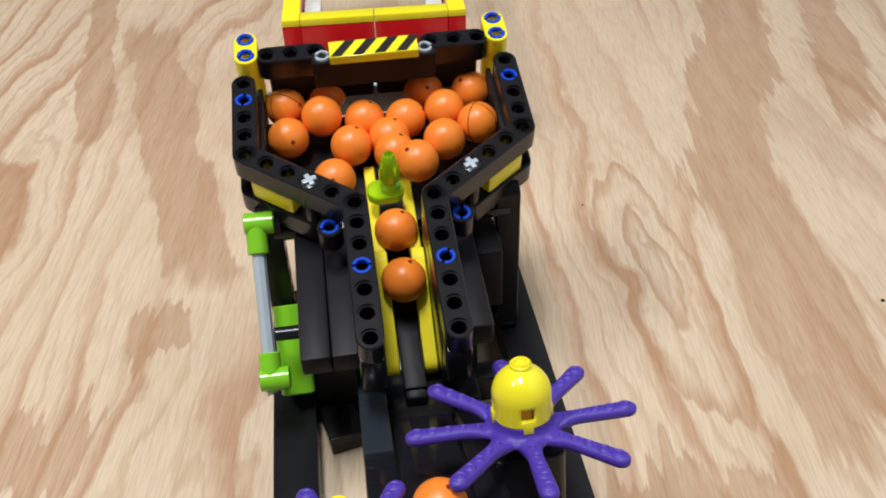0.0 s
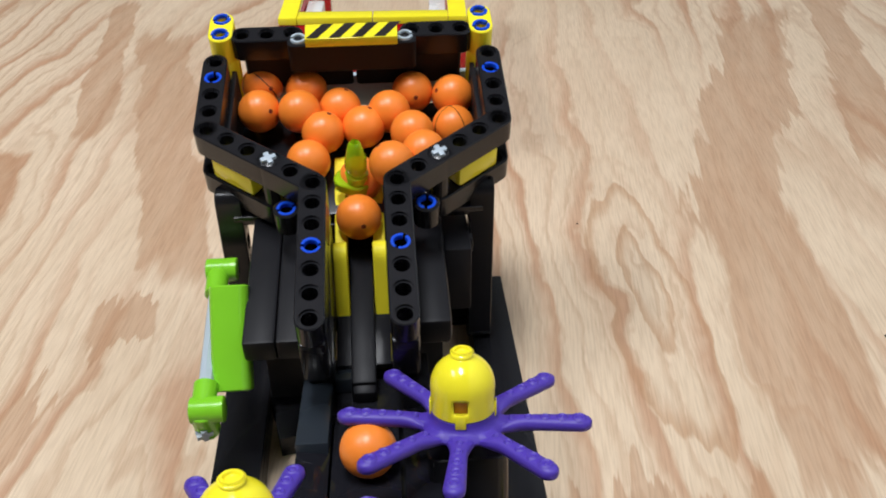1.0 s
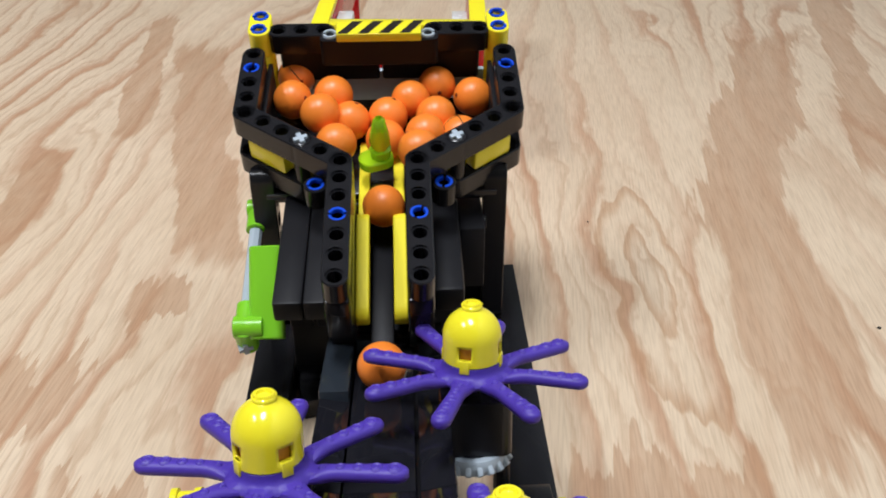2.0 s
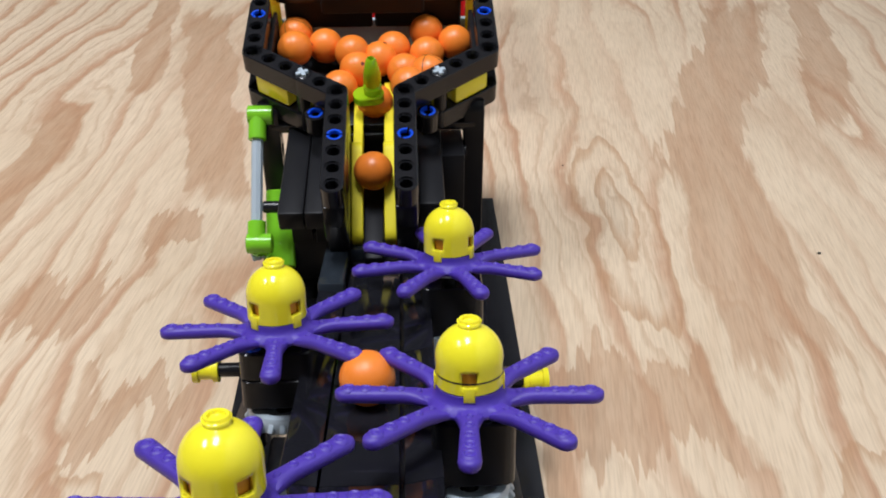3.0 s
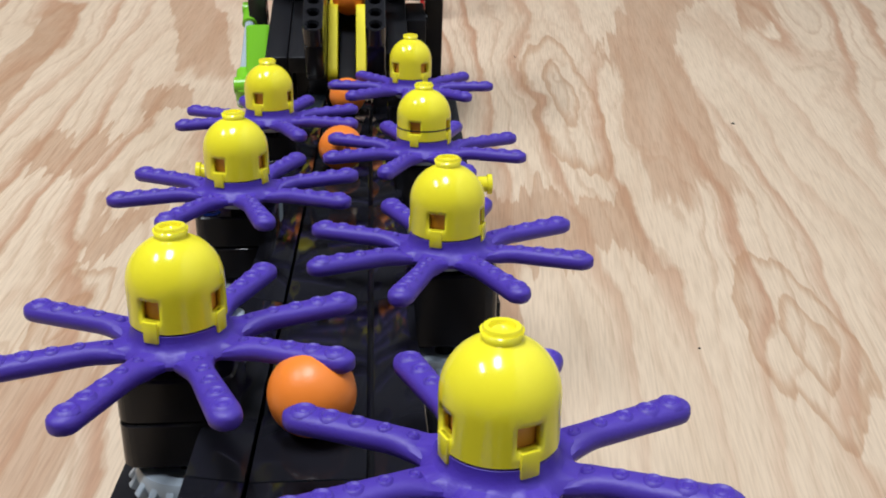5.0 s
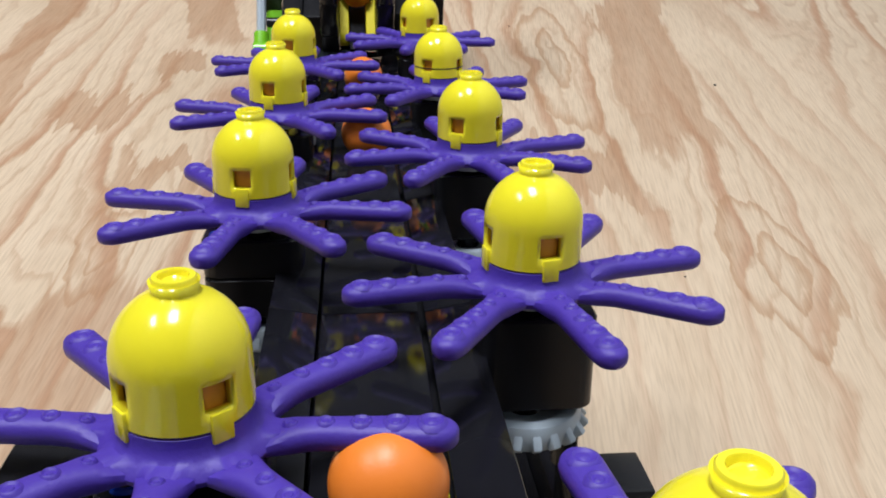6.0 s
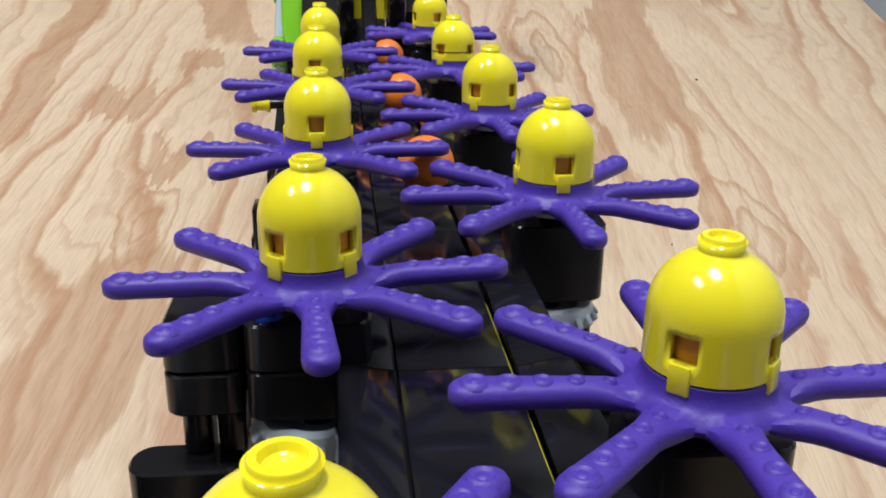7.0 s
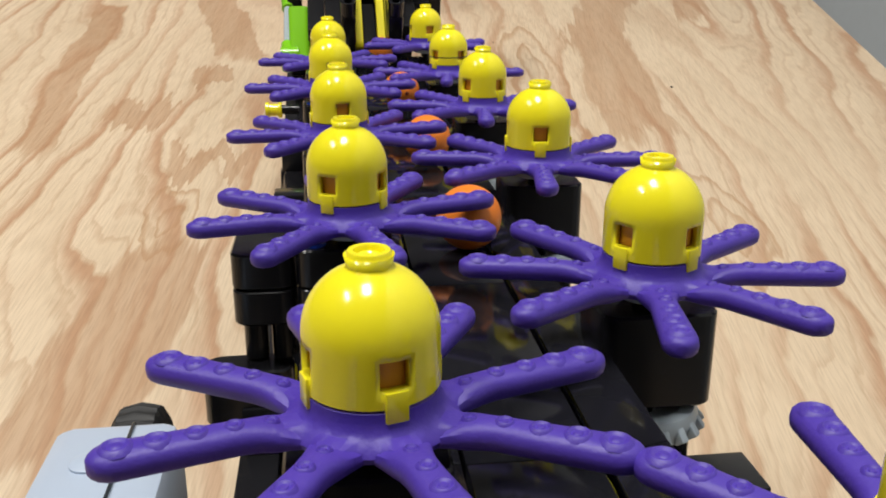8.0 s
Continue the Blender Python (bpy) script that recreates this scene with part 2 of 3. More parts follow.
    across = calc("MULTIPLY_ADD", calc("SUBTRACT", mottle, 0.5), 0.022, sep.outputs["X"])
    for x, y, sx, sy, lean in PATCHES:
        dy = calc("SUBTRACT", along, y)
        dx = calc("MULTIPLY_ADD", dy, -lean, calc("SUBTRACT", across, x))
        far = calc("MAXIMUM", calc("DIVIDE", calc("ABSOLUTE", dx, None), sx), calc("DIVIDE", calc("ABSOLUTE", dy, None), sy))
        v = remap(far, 0.92, 1.06, 1, 0)
        acc = v if acc is None else calc("MAXIMUM", acc, v)
    loose = remap(noise_at(13, (1, 0.25, 1), 3), 0.60, 0.66, 0, 0.42)
    acc = calc("MAXIMUM", acc, loose)
    patch = calc("MULTIPLY", acc, calc("MULTIPLY_ADD", streak, 0.9, 0.45))
    # pointed arches where the cut runs along the rings
    arch = None
    for x, y, sx, sy, count in ARCHES:
        dx = calc("DIVIDE", calc("SUBTRACT", calc("MULTIPLY_ADD", calc("SUBTRACT", mottle, 0.5), 0.030, sep.outputs["X"]), x), sx)
        dy = calc("DIVIDE", calc("SUBTRACT", calc("MULTIPLY_ADD", calc("SUBTRACT", comb, 0.5), 0.06, sep.outputs["Y"]), y), sy)
        far = calc("SQRT", calc("MULTIPLY_ADD", dx, dx, calc("MULTIPLY", dy, dy)), None)
        beat = calc("FRACT", calc("MULTIPLY", far, count), None)
        v = calc("MULTIPLY", calc("MULTIPLY", remap(beat, 0.50, 0.86, 0, 1), remap(beat, 0.88, 0.96, 1, 0)), remap(far, 0.95, 1.1, 1, 0))
        arch = v if arch is None else calc("MAXIMUM", arch, v)
    cream = blend(mottle, (0.67, 0.51, 0.345), (0.79, 0.635, 0.46))
    col = blend(calc("MULTIPLY", ring, calc("MULTIPLY", calm, 0.70)), cream, (0.45, 0.21, 0.10))
    col = blend(calc("MULTIPLY", line, calc("MULTIPLY", calm, 0.42)), col, (0.50, 0.31, 0.18))
    col = blend(calc("MULTIPLY", patch, 0.66), col, (0.46, 0.255, 0.135))
    col = blend(calc("MULTIPLY", arch, 0.60), col, (0.47, 0.26, 0.13))
    fibre = N.new("ShaderNodeValToRGB")
    fibre.color_ramp.elements[0].position, fibre.color_ramp.elements[0].color = 0.30, (0.62, 0.56, 0.50, 1)
    fibre.color_ramp.elements[1].position, fibre.color_ramp.elements[1].color = 0.58, (1, 1, 1, 1)
    L.new(fine, fibre.inputs[0])
    col = blend(0.4, col, fibre.outputs[0], "MULTIPLY")
    L.new(col, b.inputs["Base Color"])
    L.new(remap(mottle, 0.3, 0.7, 0.46, 0.62), b.inputs["Roughness"])
    bump = N.new("ShaderNodeBump")
    bump.inputs["Strength"].default_value, bump.inputs["Distance"].default_value = 0.2, 0.0004
    L.new(fine, bump.inputs["Height"])
    L.new(bump.outputs[0], b.inputs["Normal"])
    return m


PLY = plywood()
table = thing("table", pose(0, 0, 0, 0, 0, -7.3), "unfinished plywood tabletop with bold brown grain", "table", kind="structure")
part("tabletop", box(-0.9, 0.3065, -0.7, 1.3, -0.018, 0, 0.001), PLY, table)
for x, y, r in ((0.1933, 0.3115, 0.0009), (0.1245, 0.1421, 0.0005), (0.0935, 0.396, 0.0005)):
    spot = thing("speck", pose(x, y, 0), "tiny dark speck of dirt on the plywood", "speck", "specks")
    part("grain", lathe([(r, 0), (r * 0.7, r * 0.5), (0, r * 0.6)], 8, cap=False), PRINT_AND_SHADE, spot)


# ---- octopuses ----
def octopus():
    ob = thing("octopus_spinner", pose(0, 0, 0), "yellow dome on purple eight-armed octopus base, spinning on the ramp", "toy", "octopuses along the ramp")
    bm = bmesh.new()
    R, N = 0.0077, 80
    rows = [(0.0071, 0), (R, 0.0004)] + [(R, z) for z in (0.0012, 0.0024, 0.0058, 0.0065)]
    for i in range(1, 10):
        a = radians(7.6 * i)
        rows.append((R * math.cos(a), 0.0065 + R * math.sin(a)))
    rows.append((0.00248, 0.01385))
    rows += [(0.00245, 0.0141), (0.00245, 0.0154), (0.0023, 0.0156), (0.0017, 0.0156), (0.0016, 0.0154), (0.0016, 0.0146), (0, 0.0146)]
    own = lathe(rows, N, cap=False)
    # four windows in the foot of the dome
    own.verts.ensure_lookup_table()
    gone = []
    for f in own.faces:
        c = f.calc_center_median()
        if 0.0024 < c.z < 0.0058 and c.xy.length > 0.0074:
            a = math.degrees(math.atan2(c.y, c.x)) % 90
            if 31.4 < a < 58.6:
                gone.append(f)
    bmesh.ops.delete(own, geom=gone, context="FACES")
    dome = part("dome", own, YELLOW, ob)
    mod = dome.modifiers.new("wall", "SOLIDIFY")
    mod.thickness, mod.offset = 0.0012, -1
    # added core; its amber paints the dim light inside the dome
    part("inner_post", lathe([(0.0063, 0.0004), (0.0063, 0.0066), (0.0, 0.0085)], 20, cap=False), DOME_GLOW, ob, "added inner core, amber for the light inside the yellow dome")
    for k in range(4):
        a = radians(45 + 90 * k)
        part("tab", box(-0.0013, 0.0013, -0.0007, 0.0003, -0.0012, 0.0024, 0.0002, m=Matrix.Rotation(a - math.pi / 2, 4, "Z") @ Matrix.Translation((0, R, 0))), YELLOW, ob)
    # hub with hollows between the arm roots
    hub, n, rings = bmesh.new(), 128, []
    for q, out, z in ((0.0060, 0, -0.0054), (-0.0010, 1, -0.0052), (-0.0002, 1, -0.0047), (0, 1, -0.0040), (-0.0004, 1, -0.0033), (-0.0012, 1, -0.0027), (0.0085, 0, -0.0025), (0.0081, 0, -0.0021), (0.0079, 0, -0.0016), (0.0077, 0, -0.0010), (0.0077, 0, 0.0), (0.0072, 0, 0.0003), (0.0060, 0, 0.0003)):
        rings.append([])
        for i in range(n):
            a = 2 * math.pi * i / n
            rad = q + (out * (0.0099 + 0.0042 * abs(math.cos(4 * a)) ** 4) if out == 1 else 0)
            rings[-1].append(hub.verts.new((rad * math.cos(a), rad * math.sin(a), z)))
    for p, q in zip(rings, rings[1:]):
        for i in range(n):
            hub.faces.new((p[i], p[(i + 1) % n], q[(i + 1) % n], q[i]))
    hub.faces.new(rings[0][::-1])
    hub.faces.new(rings[-1])
    part("hub", hub, PURPLE, ob)
    arm = bmesh.new()
    ring = 14

    def mid(x):
        q = (x - 0.0085) / 0.0232
        return -0.0043 + 0.0006 * min(1, q * 4) + 0.0005 * q

    stations = []
    for i in range(13):
        q = i / 12
        stations.append((0.0085 + q * 0.0194, 0.0018 + 0.0007 * q + 0.0022 * max(0, 0.32 - q) ** 1.5 * 4.5, 0.0010 + 0.0007 * min(1, q * 7), 1.0))
    for a in (20, 40, 58, 74, 86):
        stations.append((0.0279 + 0.0027 * math.sin(radians(a)), 0.0025, 0.0017, math.cos(radians(a))))
    prev = None
    for x, w, h, k in stations:
        cur = []
        for q in range(ring):
            c, d = math.cos(2 * math.pi * q / ring), math.sin(2 * math.pi * q / ring)
            cur.append(arm.verts.new((x, w * k * math.copysign(abs(c) ** 0.8, c), mid(min(x, 0.0279)) + h * (0.35 + 0.65 * k) * math.copysign(abs(d) ** 0.75, d))))
        if prev:
            for q in range(ring):
                arm.faces.new((prev[q], prev[(q + 1) % ring], cur[(q + 1) % ring], cur[q]))
        prev = cur
    arm.faces.new(prev)
    a0 = part("arm", arm, PURPLE, ob)
    cups = []
    for i in range(5):
        x = 0.0116 + i * 0.00398
        r = 0.00085 + 0.00021 * i
        cup = part("sucker", lathe([(r * 1.2, -0.0003), (r, 0.00015), (r * 0.8, 0.0003), (r * 0.62, 0.0001), (r * 0.45, 0.0), (r * 0.3, 0.0002), (0, 0.00022)], 14, cap=False), PURPLE, a0)
        cup.matrix_basis = Matrix.Translation((x, 0, mid(x) + 0.0016))
        cups.append(cup)
    for k in range(1, 8):
        a = new("arm", a0.data)
        a.parent = ob
        a.matrix_basis = Matrix.Rotation(radians(45 * k), 4, "Z")
        for cup in cups:
            c = new("sucker", cup.data)
            c.parent = a
            c.matrix_basis = cup.matrix_basis
    part("collar", lathe([(0.0052, -0.0072), (0.0056, -0.0068), (0.0056, -0.0044), (0.0052, -0.0042)], 24), GREY, ob, "pale grey collar under the arms")
    gear = part("gear", lathe([(0.0028, -0.0274), (0.0064, -0.0274), (0.0068, -0.0262), (0.0090, -0.0262), (0.0097, -0.0277), (0.0090, -0.0304), (0.0028, -0.0304), (0.0028, -0.0274)], 40, cap=False), GREY, ob, "light bluish-grey twenty-tooth bevel gear")
    tooth = box(-0.0004, 0.0030, -0.00075, 0.00075, -0.0013, 0.0009, 0.0003)
    cog = part("tooth", tooth, GREY, gear)
    for k in range(20):
        cog = cog if k == 0 else new("tooth", cog.data)
        cog.parent = gear
        cog.matrix_basis = Matrix.Rotation(radians(18 * k), 4, "Z") @ pose(0.0084, 0, -0.0274, 0, 50, 0)
    part("axle", lathe([(0.0023, -0.034), (0.0023, -0.004)], 12), BLACK, ob, "black axle")
    return ob


HIGH = 0.0181
# across, along the ramp and extra height of each spinner
SPOTS = {1: ((0.0264, -0.0010, 0.0018), (0.0270, -0.0816, -0.0008), (0.0275, -0.1621, -0.0006), (0.0279, -0.2414, 0.0), (0.0281, -0.3219, 0.0002), (0.0282, -0.3990, 0.0003)),
         -1: ((-0.0209, -0.0430, -0.0002), (-0.0205, -0.1227, 0.0004), (-0.0191, -0.2031, 0.0), (-0.0189, -0.2832, 0.0), (-0.0183, -0.3623, 0.0004), (-0.0180, -0.4424, 0.0003))}
first = octopus()
SPIN = 170.0
PHASE = {1: (0.8, 26.3, 28.3, 71.7, 24.0, 32.0), -1: (18.3, 14.0, 17.8, 68.6, 26.9, 40.0)}
spinners = []
for side in (1, -1):
    for k in range(6):
        across, along, lift_by = SPOTS[side][k]
        p = ramp(across, along, HIGH + lift_by)
        ob = copy_thing(first, p) if spinners else first
        ob.matrix_basis = p
        spinners.append((ob, p, side * SPIN, PHASE[side][k] - 45))
# dark ring paints the shadowed gap under this slightly lifted dome
part("joint_line", lathe([(0.00772, 0.0031), (0.00776, 0.0032), (0.00776, 0.0034), (0.00772, 0.0035)], 48, cap=False), PRINT_AND_SHADE, spinners[1][0], "joint line round the dome, its gap's shade painted dark")

# ---- ramp ----
track = thing("ramp_track", ramp(0, 0, -0.0042), "glossy black climbing ramp of smooth tiles", "toy ramp")
part("bed", box(-0.0157, 0.0205, -0.52, 0.030, -0.0020, 0.0026, 0.0004), BLACK, track)
part("seam_strip", box(0.01135, 0.01143, -0.52, -0.262, 0.0027, 0.0048, 0), YELLOW, track, "thin yellow edge between the tiles")
t0 = part("tile", box(-0.0086, 0.0086, -0.0319, 0.0319, -0.0032, 0, 0.0002), TRACK, track)
c0 = part("side_tile", box(-0.0043, 0.0043, -0.0319, 0.0319, -0.0026, 0, 0.0002), TRACK, track)
for k in range(9):
    for src, x, z, ry in ((t0, 0.0023, 0.0060, 0), (c0, -0.0111, 0.0068, 10), (c0, 0.0162, 0.0068, -11)):
        ob = src if k == 0 and x < 0.01 else new(src.name.split(".")[0], src.data)
        ob.parent = track
        ob.matrix_basis = pose(x, -0.002 - 0.064 * k, z, 0, ry + random.uniform(-0.3, 0.3), 0)
entry = thing("entry_channel", ramp(0, 0, 0.0022), "dull black guide channel at the foot of the ramp", "toy ramp")
part("side_rail", box(-0.0156, -0.0072, 0.0100, 0.0560, -0.004, 0.0032), SMOKE, entry)
part("side_rail", box(0.0125, 0.0205, 0.0305, 0.0560, -0.004, 0.0032), BLACK, entry)
part("bed", box(-0.0071, 0.0124, 0.0305, 0.058, -0.0052, -0.0012), BLACK, entry)
part("slate_plate", box(-0.0068, 0.0002, 0.042, 0.0545, -0.001, 0.0034), SMOKE, entry, "dark slate plate")
part("lip", box(0.0010, 0.0120, 0.0500, 0.0560, -0.001, 0.0012), BLACK, entry)


def support(side):
    """The stacked black blocks that carry one spinner."""
    ob = thing("spinner_support", pose(0, 0, 0), "stacked glossy black building beams carrying a spinner", "toy support", "spinner supports")
    s = side

    def sx(a, b):
        return (min(a * s, b * s), max(a * s, b * s))

    for z0, z1 in ((0.0018, 0.0096), (-0.0066, 0.0017)) if s < 0 else ((-0.0066, 0.0096),):
        part("block", rounded(*sx(-0.0088, 0.0104), -0.0062, 0.0100, z0, z1, 0.0030), BLACK, ob)
    part("post", rod((0.0085 * s, 0.004, -0.0233), (0.0085 * s, 0.004, -0.0066)), BLACK, ob)
    if s < 0:
        part("pin", pin_end(m=pose(0.0068 * s, -0.0025, 0.0097, 0, 0, 35), r=0.0023), BLUE, ob, "blue pin end")
    part("hanger", box(*sx(0.0075, 0.0225), -0.006, 0.006, -0.0335, -0.0232), BLACK, ob)
    part("under_plate", box(*sx(-0.0060, 0.0130), -0.0395, 0.0395, -0.0450, -0.0422), BLACK, ob)
    part("cross_beam", box(*sx(-0.0085, 0.0235), -0.004, 0.004, -0.0420, -0.0338), BLACK, ob)
    return ob


for side in (1, -1):
    src = support(side)
    for k in range(6):
        p = ramp(SPOTS[side][k][0], SPOTS[side][k][1], 0)
        if k:
            copy_thing(src, p)
        else:
            src.matrix_basis = p
outer = thing("outer_support", ramp(-0.0189, SPOTS[-1][3][1], 0), "pair of stacked glossy black end blocks on posts", "toy support")
for z0, z1 in ((0.0016, 0.0088), (-0.0058, 0.0013)):
    part("block", rounded(-0.0228, -0.0108, -0.0050, 0.0115, z0, z1, 0.0030), BLACK, outer)
part("lower_beam", rounded(-0.0300, -0.0118, -0.0052, 0.0036, -0.0275, -0.0155, 0.0040), BLACK, outer)
for x in (-0.0192, -0.0138):
    part("post", rod((x, 0.002, -0.0152), (x, 0.002, -0.0060)), BLACK, outer)

for side in (1, -1):
    rail = thing("ramp_rail", ramp(0.0398 if side > 0 else -0.0385, 0, -0.030), "long black building beam along the ramp", "toy beam", "ramp rails")
    part("beam", box(-0.004, 0.004, -0.52, 0.02, -0.012, -0.0036), BLACK, rail)
    base = thing("base_rail", pose(0.0456 if side > 0 else -0.0382, 0, 0), "long black base beam lying on the tabletop", "toy beam", "base rails")
    part("lower_run", box(-0.0072, 0.0072, -0.33, 0.345, 0.0, 0.0080), BLACK, base)
    part("upper_run", box(-0.0072, 0.0072, 0.10, 0.345, 0.0083, 0.0120), BLACK, base)
    for y in (0.16, 0.06, -0.06, -0.18, -0.30):
        leg = thing("trestle", pose(0.0456 if side > 0 else -0.0382, y, 0), "upright black building beam under the ramp", "toy trestle", "ramp trestles")
        top = 0.0474 + (0.2168 - y) * math.tan(radians(14.0)) - 0.042
        part("upright", box(-0.004, 0.004, -0.004, 0.004, 0.0125 if y > 0.1 else 0.0084, top), BLACK, leg)
    bush = thing("axle_bush", pose(0.0478, 0.195, 0.036, 0, 90) if side > 0 else pose(-0.0438, 0.199, 0.040, 0, -90), "yellow bush on a dark axle end beside the ramp", "toy bush", "axle bushes")
    part("bush", lathe([(0.0024, 0), (0.0037, 0), (0.0037, 0.0016), (0.0029, 0.0018), (0.0029, 0.0058), (0.0037, 0.0060), (0.0037, 0.0076), (0.0024, 0.0076)], 20), YELLOW, bush)
    part("axle", lathe([(0.0022, -0.008), (0.0022, 0.0010)], 12), BLACK, bush, "dark axle")
for y in (0.335, 0.290):
    bar = thing("base_cross_beam", pose(0.0037, y, 0.0), "black building beam across the base", "toy beam", "base cross beams")
    part("beam", box(-0.0344, 0.0344, -0.004, 0.004, 0.0, 0.0118), BLACK, bar)
brace = thing("base_brace", pose(-0.0305, 0.292, 0.0), "black angled brace on the base", "toy brace")
part("plate", box(-0.001, 0.0110, -0.022, -0.004, 0.0, 0.0080, m=pose(0, 0, 0, 0, 0, 12)), BLACK, brace)

for x, y in ((-0.0135, -0.1905), (-0.0140, -0.1115)):
    joint = thing("axle_joint", ramp(x, y, 0.0090), "pale grey axle joint with a yellow washer beside the track", "toy joint", "axle joints")
    part("block", rounded(-0.0028, 0.0026, -0.0030, 0.0030, -0.0060, 0.0035, 0.0012), GREY, joint)
    # black disc on the face paints the shade of the axle hole
    part("hole", lathe([(0.0012, 0), (0.0, 0.0001)], 12, None, pose(0.0004, -0.00305, 0.0005, 90), cap=False), PRINT_AND_SHADE, joint, "dark disc painting the shade in an axle hole")
    part("washer", box(-0.0030, 0.0016, -0.0052, -0.0032, -0.0075, -0.0008, 0.0004), YELLOW, joint, "yellow washer")

# ---- motor ----
motor = thing("motor", ramp(-0.0595, -0.3335, -0.0212), "light bluish-grey motor housing with rounded edges", "motor")
part("housing", box(-0.0105, 0.0105, -0.030, 0.024, -0.022, 0.0085, 0.0030), PALE, motor)
part("rib", box(0.0025, 0.0031, -0.029, 0.022, 0.0086, 0.0090, 0.0001), SMOKE, motor, "dark seam")
part("cap", lathe([(0.0030, 0), (0.0030, 0.0006), (0.0024, 0.0009), (0, 0.0009)], 20, None, pose(-0.002, 0.010, 0.0083)), PALE, motor)
wheel = thing("drive_wheel", ramp(-0.0590, -0.3000, -0.0292, 0, 90, 0), "black ridged rubber drive wheel beside the motor", "wheel")
tyre = bmesh.new()
rings = []
for r, z, rib in ((0.0045, -0.0045, 0), (0.0105, -0.0045, 0), (0.0118, -0.0034, 0.5), (0.0121, 0.0, 1), (0.0118, 0.0034, 0.5), (0.0105, 0.0045, 0), (0.0045, 0.0045, 0)):
    rings.append([tyre.verts.new(((r + (0.0009 * rib if i % 4 < 2 else 0)) * math.cos(2 * math.pi * i / 104), (r + (0.0009 * rib if i % 4 < 2 else 0)) * math.sin(2 * math.pi * i / 104), z)) for i in range(104)])
for p, q in zip(rings, rings[1:] + rings[:1]):
    for i in range(104):
        tyre.faces.new((p[i], p[(i + 1) % 104], q[(i + 1) % 104], q[i]))
part("tyre", tyre, RUBBER, wheel)
part("rim", lathe([(0.0, -0.0042), (0.0047, -0.0042), (0.0047, 0.0042), (0.0, 0.0042)], 24), BLACK, wheel)
knob = thing("yellow_knob", ramp(-0.0341, -0.2830, -0.0185), "yellow bush standing on the lower beam", "toy bush")
part("cap", lathe([(0.0, -0.004), (0.0036, -0.004), (0.0038, 0.0010), (0.0032, 0.0022), (0.0, 0.0024)], 20), YELLOW, knob)

# ---- hopper ----
hopper = thing("hopper", hop(0, 0, 0), "black beam-built ball hopper with yellow inserts", "toy hopper")
S53, C53 = 53.13, 36.87
for s in (1, -1):
    def turn(a):
        return a if s > 0 else 180 - a
    rail = part("channel_beam", bent([(1.5 * s, -2.8, 90, 7), (1.5 * s, 3.2, turn(C53), 3)]), BLACK, hopper)
    wall_top = bent([(5.5 * s, 6.2, 90, 5), (5.5 * s, 6.2, turn(C53) + 180, 4)])
    part("wall_beam", wall_top, BLACK, hopper).matrix_basis = pose(0, 0, 0.0)
    low = part("wall_beam", bent([(5.5 * s, 6.2, 90, 5), (5.5 * s, 6.2, turn(C53) + 180, 4)]), BLACK, hopper)
    low.matrix_basis = pose(0, 0, -2.02 * U)
    part("front_post", rod((3.1 * s * U, 4.4 * U, -1.6 * U), (3.1 * s * U, 4.4 * U, 0.515 * U), 0.0033, 16), BLACK, hopper)
    part("axle_end", cross_end(m=pose(3.1 * s * U, 4.4 * U, 0.55 * U, 0, 0, 25)), GREY, hopper, "pale grey cross axle end")
    ins = box(-1.0 * U, 1.0 * U, -0.42 * U, 0.42 * U, -0.5 * U, 0.5 * U, 0.0012)
    part("yellow_insert", ins, YELLOW, hopper, "yellow block between the wall beams").matrix_basis = pose(4.45 * s * U, 5.41 * U, -1.01 * U, 0, 0, turn(C53))
    part("rail_skirt", box(-0.47 * U, 0.47 * U, -0.45 * U, 0.45 * U, -2.6 * U, -0.51 * U, 0.0014), BLACK, hopper).matrix_basis = pose(1.5 * s * U, -2.75 * U, 0)
    part("rail_web", box(-0.47 * U, 0.47 * U, -2.2 * U, 3.4 * U, -4.6 * U, -0.52 * U, 0.0006), BLACK, hopper).matrix_basis = pose(1.5 * s * U, 0, 0)
    for x, y, z in ((1.5, 0.2, 0.5), (5.5, 9.2, 0.5), (2.55, 3.05, -0.66)):
        part("pin", pin_end(m=pose(x * s * U, y * U, z * U - 0.0004, 0, 0, 30 * s + 20 * x), r=0.0030), BLUE, hopper, "blue pin end")
    part("pin_beam", beam(1, 8, None, None, pose(2.55 * s * U, 3.05 * U, -1.17 * U, 0, 0, 0 if s > 0 else 180)), BLACK, hopper)
    corner = part("corner_block", beam(2, 10, None, None, pose(5.3 * s * U, 11.2 * U, 0.45 * U, 0, 0, 90)), YELLOW, hopper, "yellow corner block with two blue pins")
    for q in (0, 1):
        part("pin", pin_end(m=pose(5.3 * s * U, (11.2 + q) * U, 1.08 * U, 0, 0, 25), r=0.0030), BLUE, corner, "blue pin end")
    part("corner_post", box(5.0 * s * U - 0.002, 5.0 * s * U + 0.002, 11.2 * U, 11.6 * U, -2.4 * U, -0.2 * U), YELLOW, hopper)
    part("side_liner", box(4.95 * s * U - 0.0008, 4.95 * s * U + 0.0008, 6.3 * U, 10.9 * U, -3.3 * U, -0.55 * U, 0.0003), MATTE, hopper)
    part("front_liner", box(-1.8 * U, 1.8 * U, -0.1 * U, 0.1 * U, -3.3 * U, -1.6 * U, 0.0003), BLACK, hopper).matrix_basis = pose(3.75 * s * U, 5.35 * U, 0, 0, 0, turn(C53))
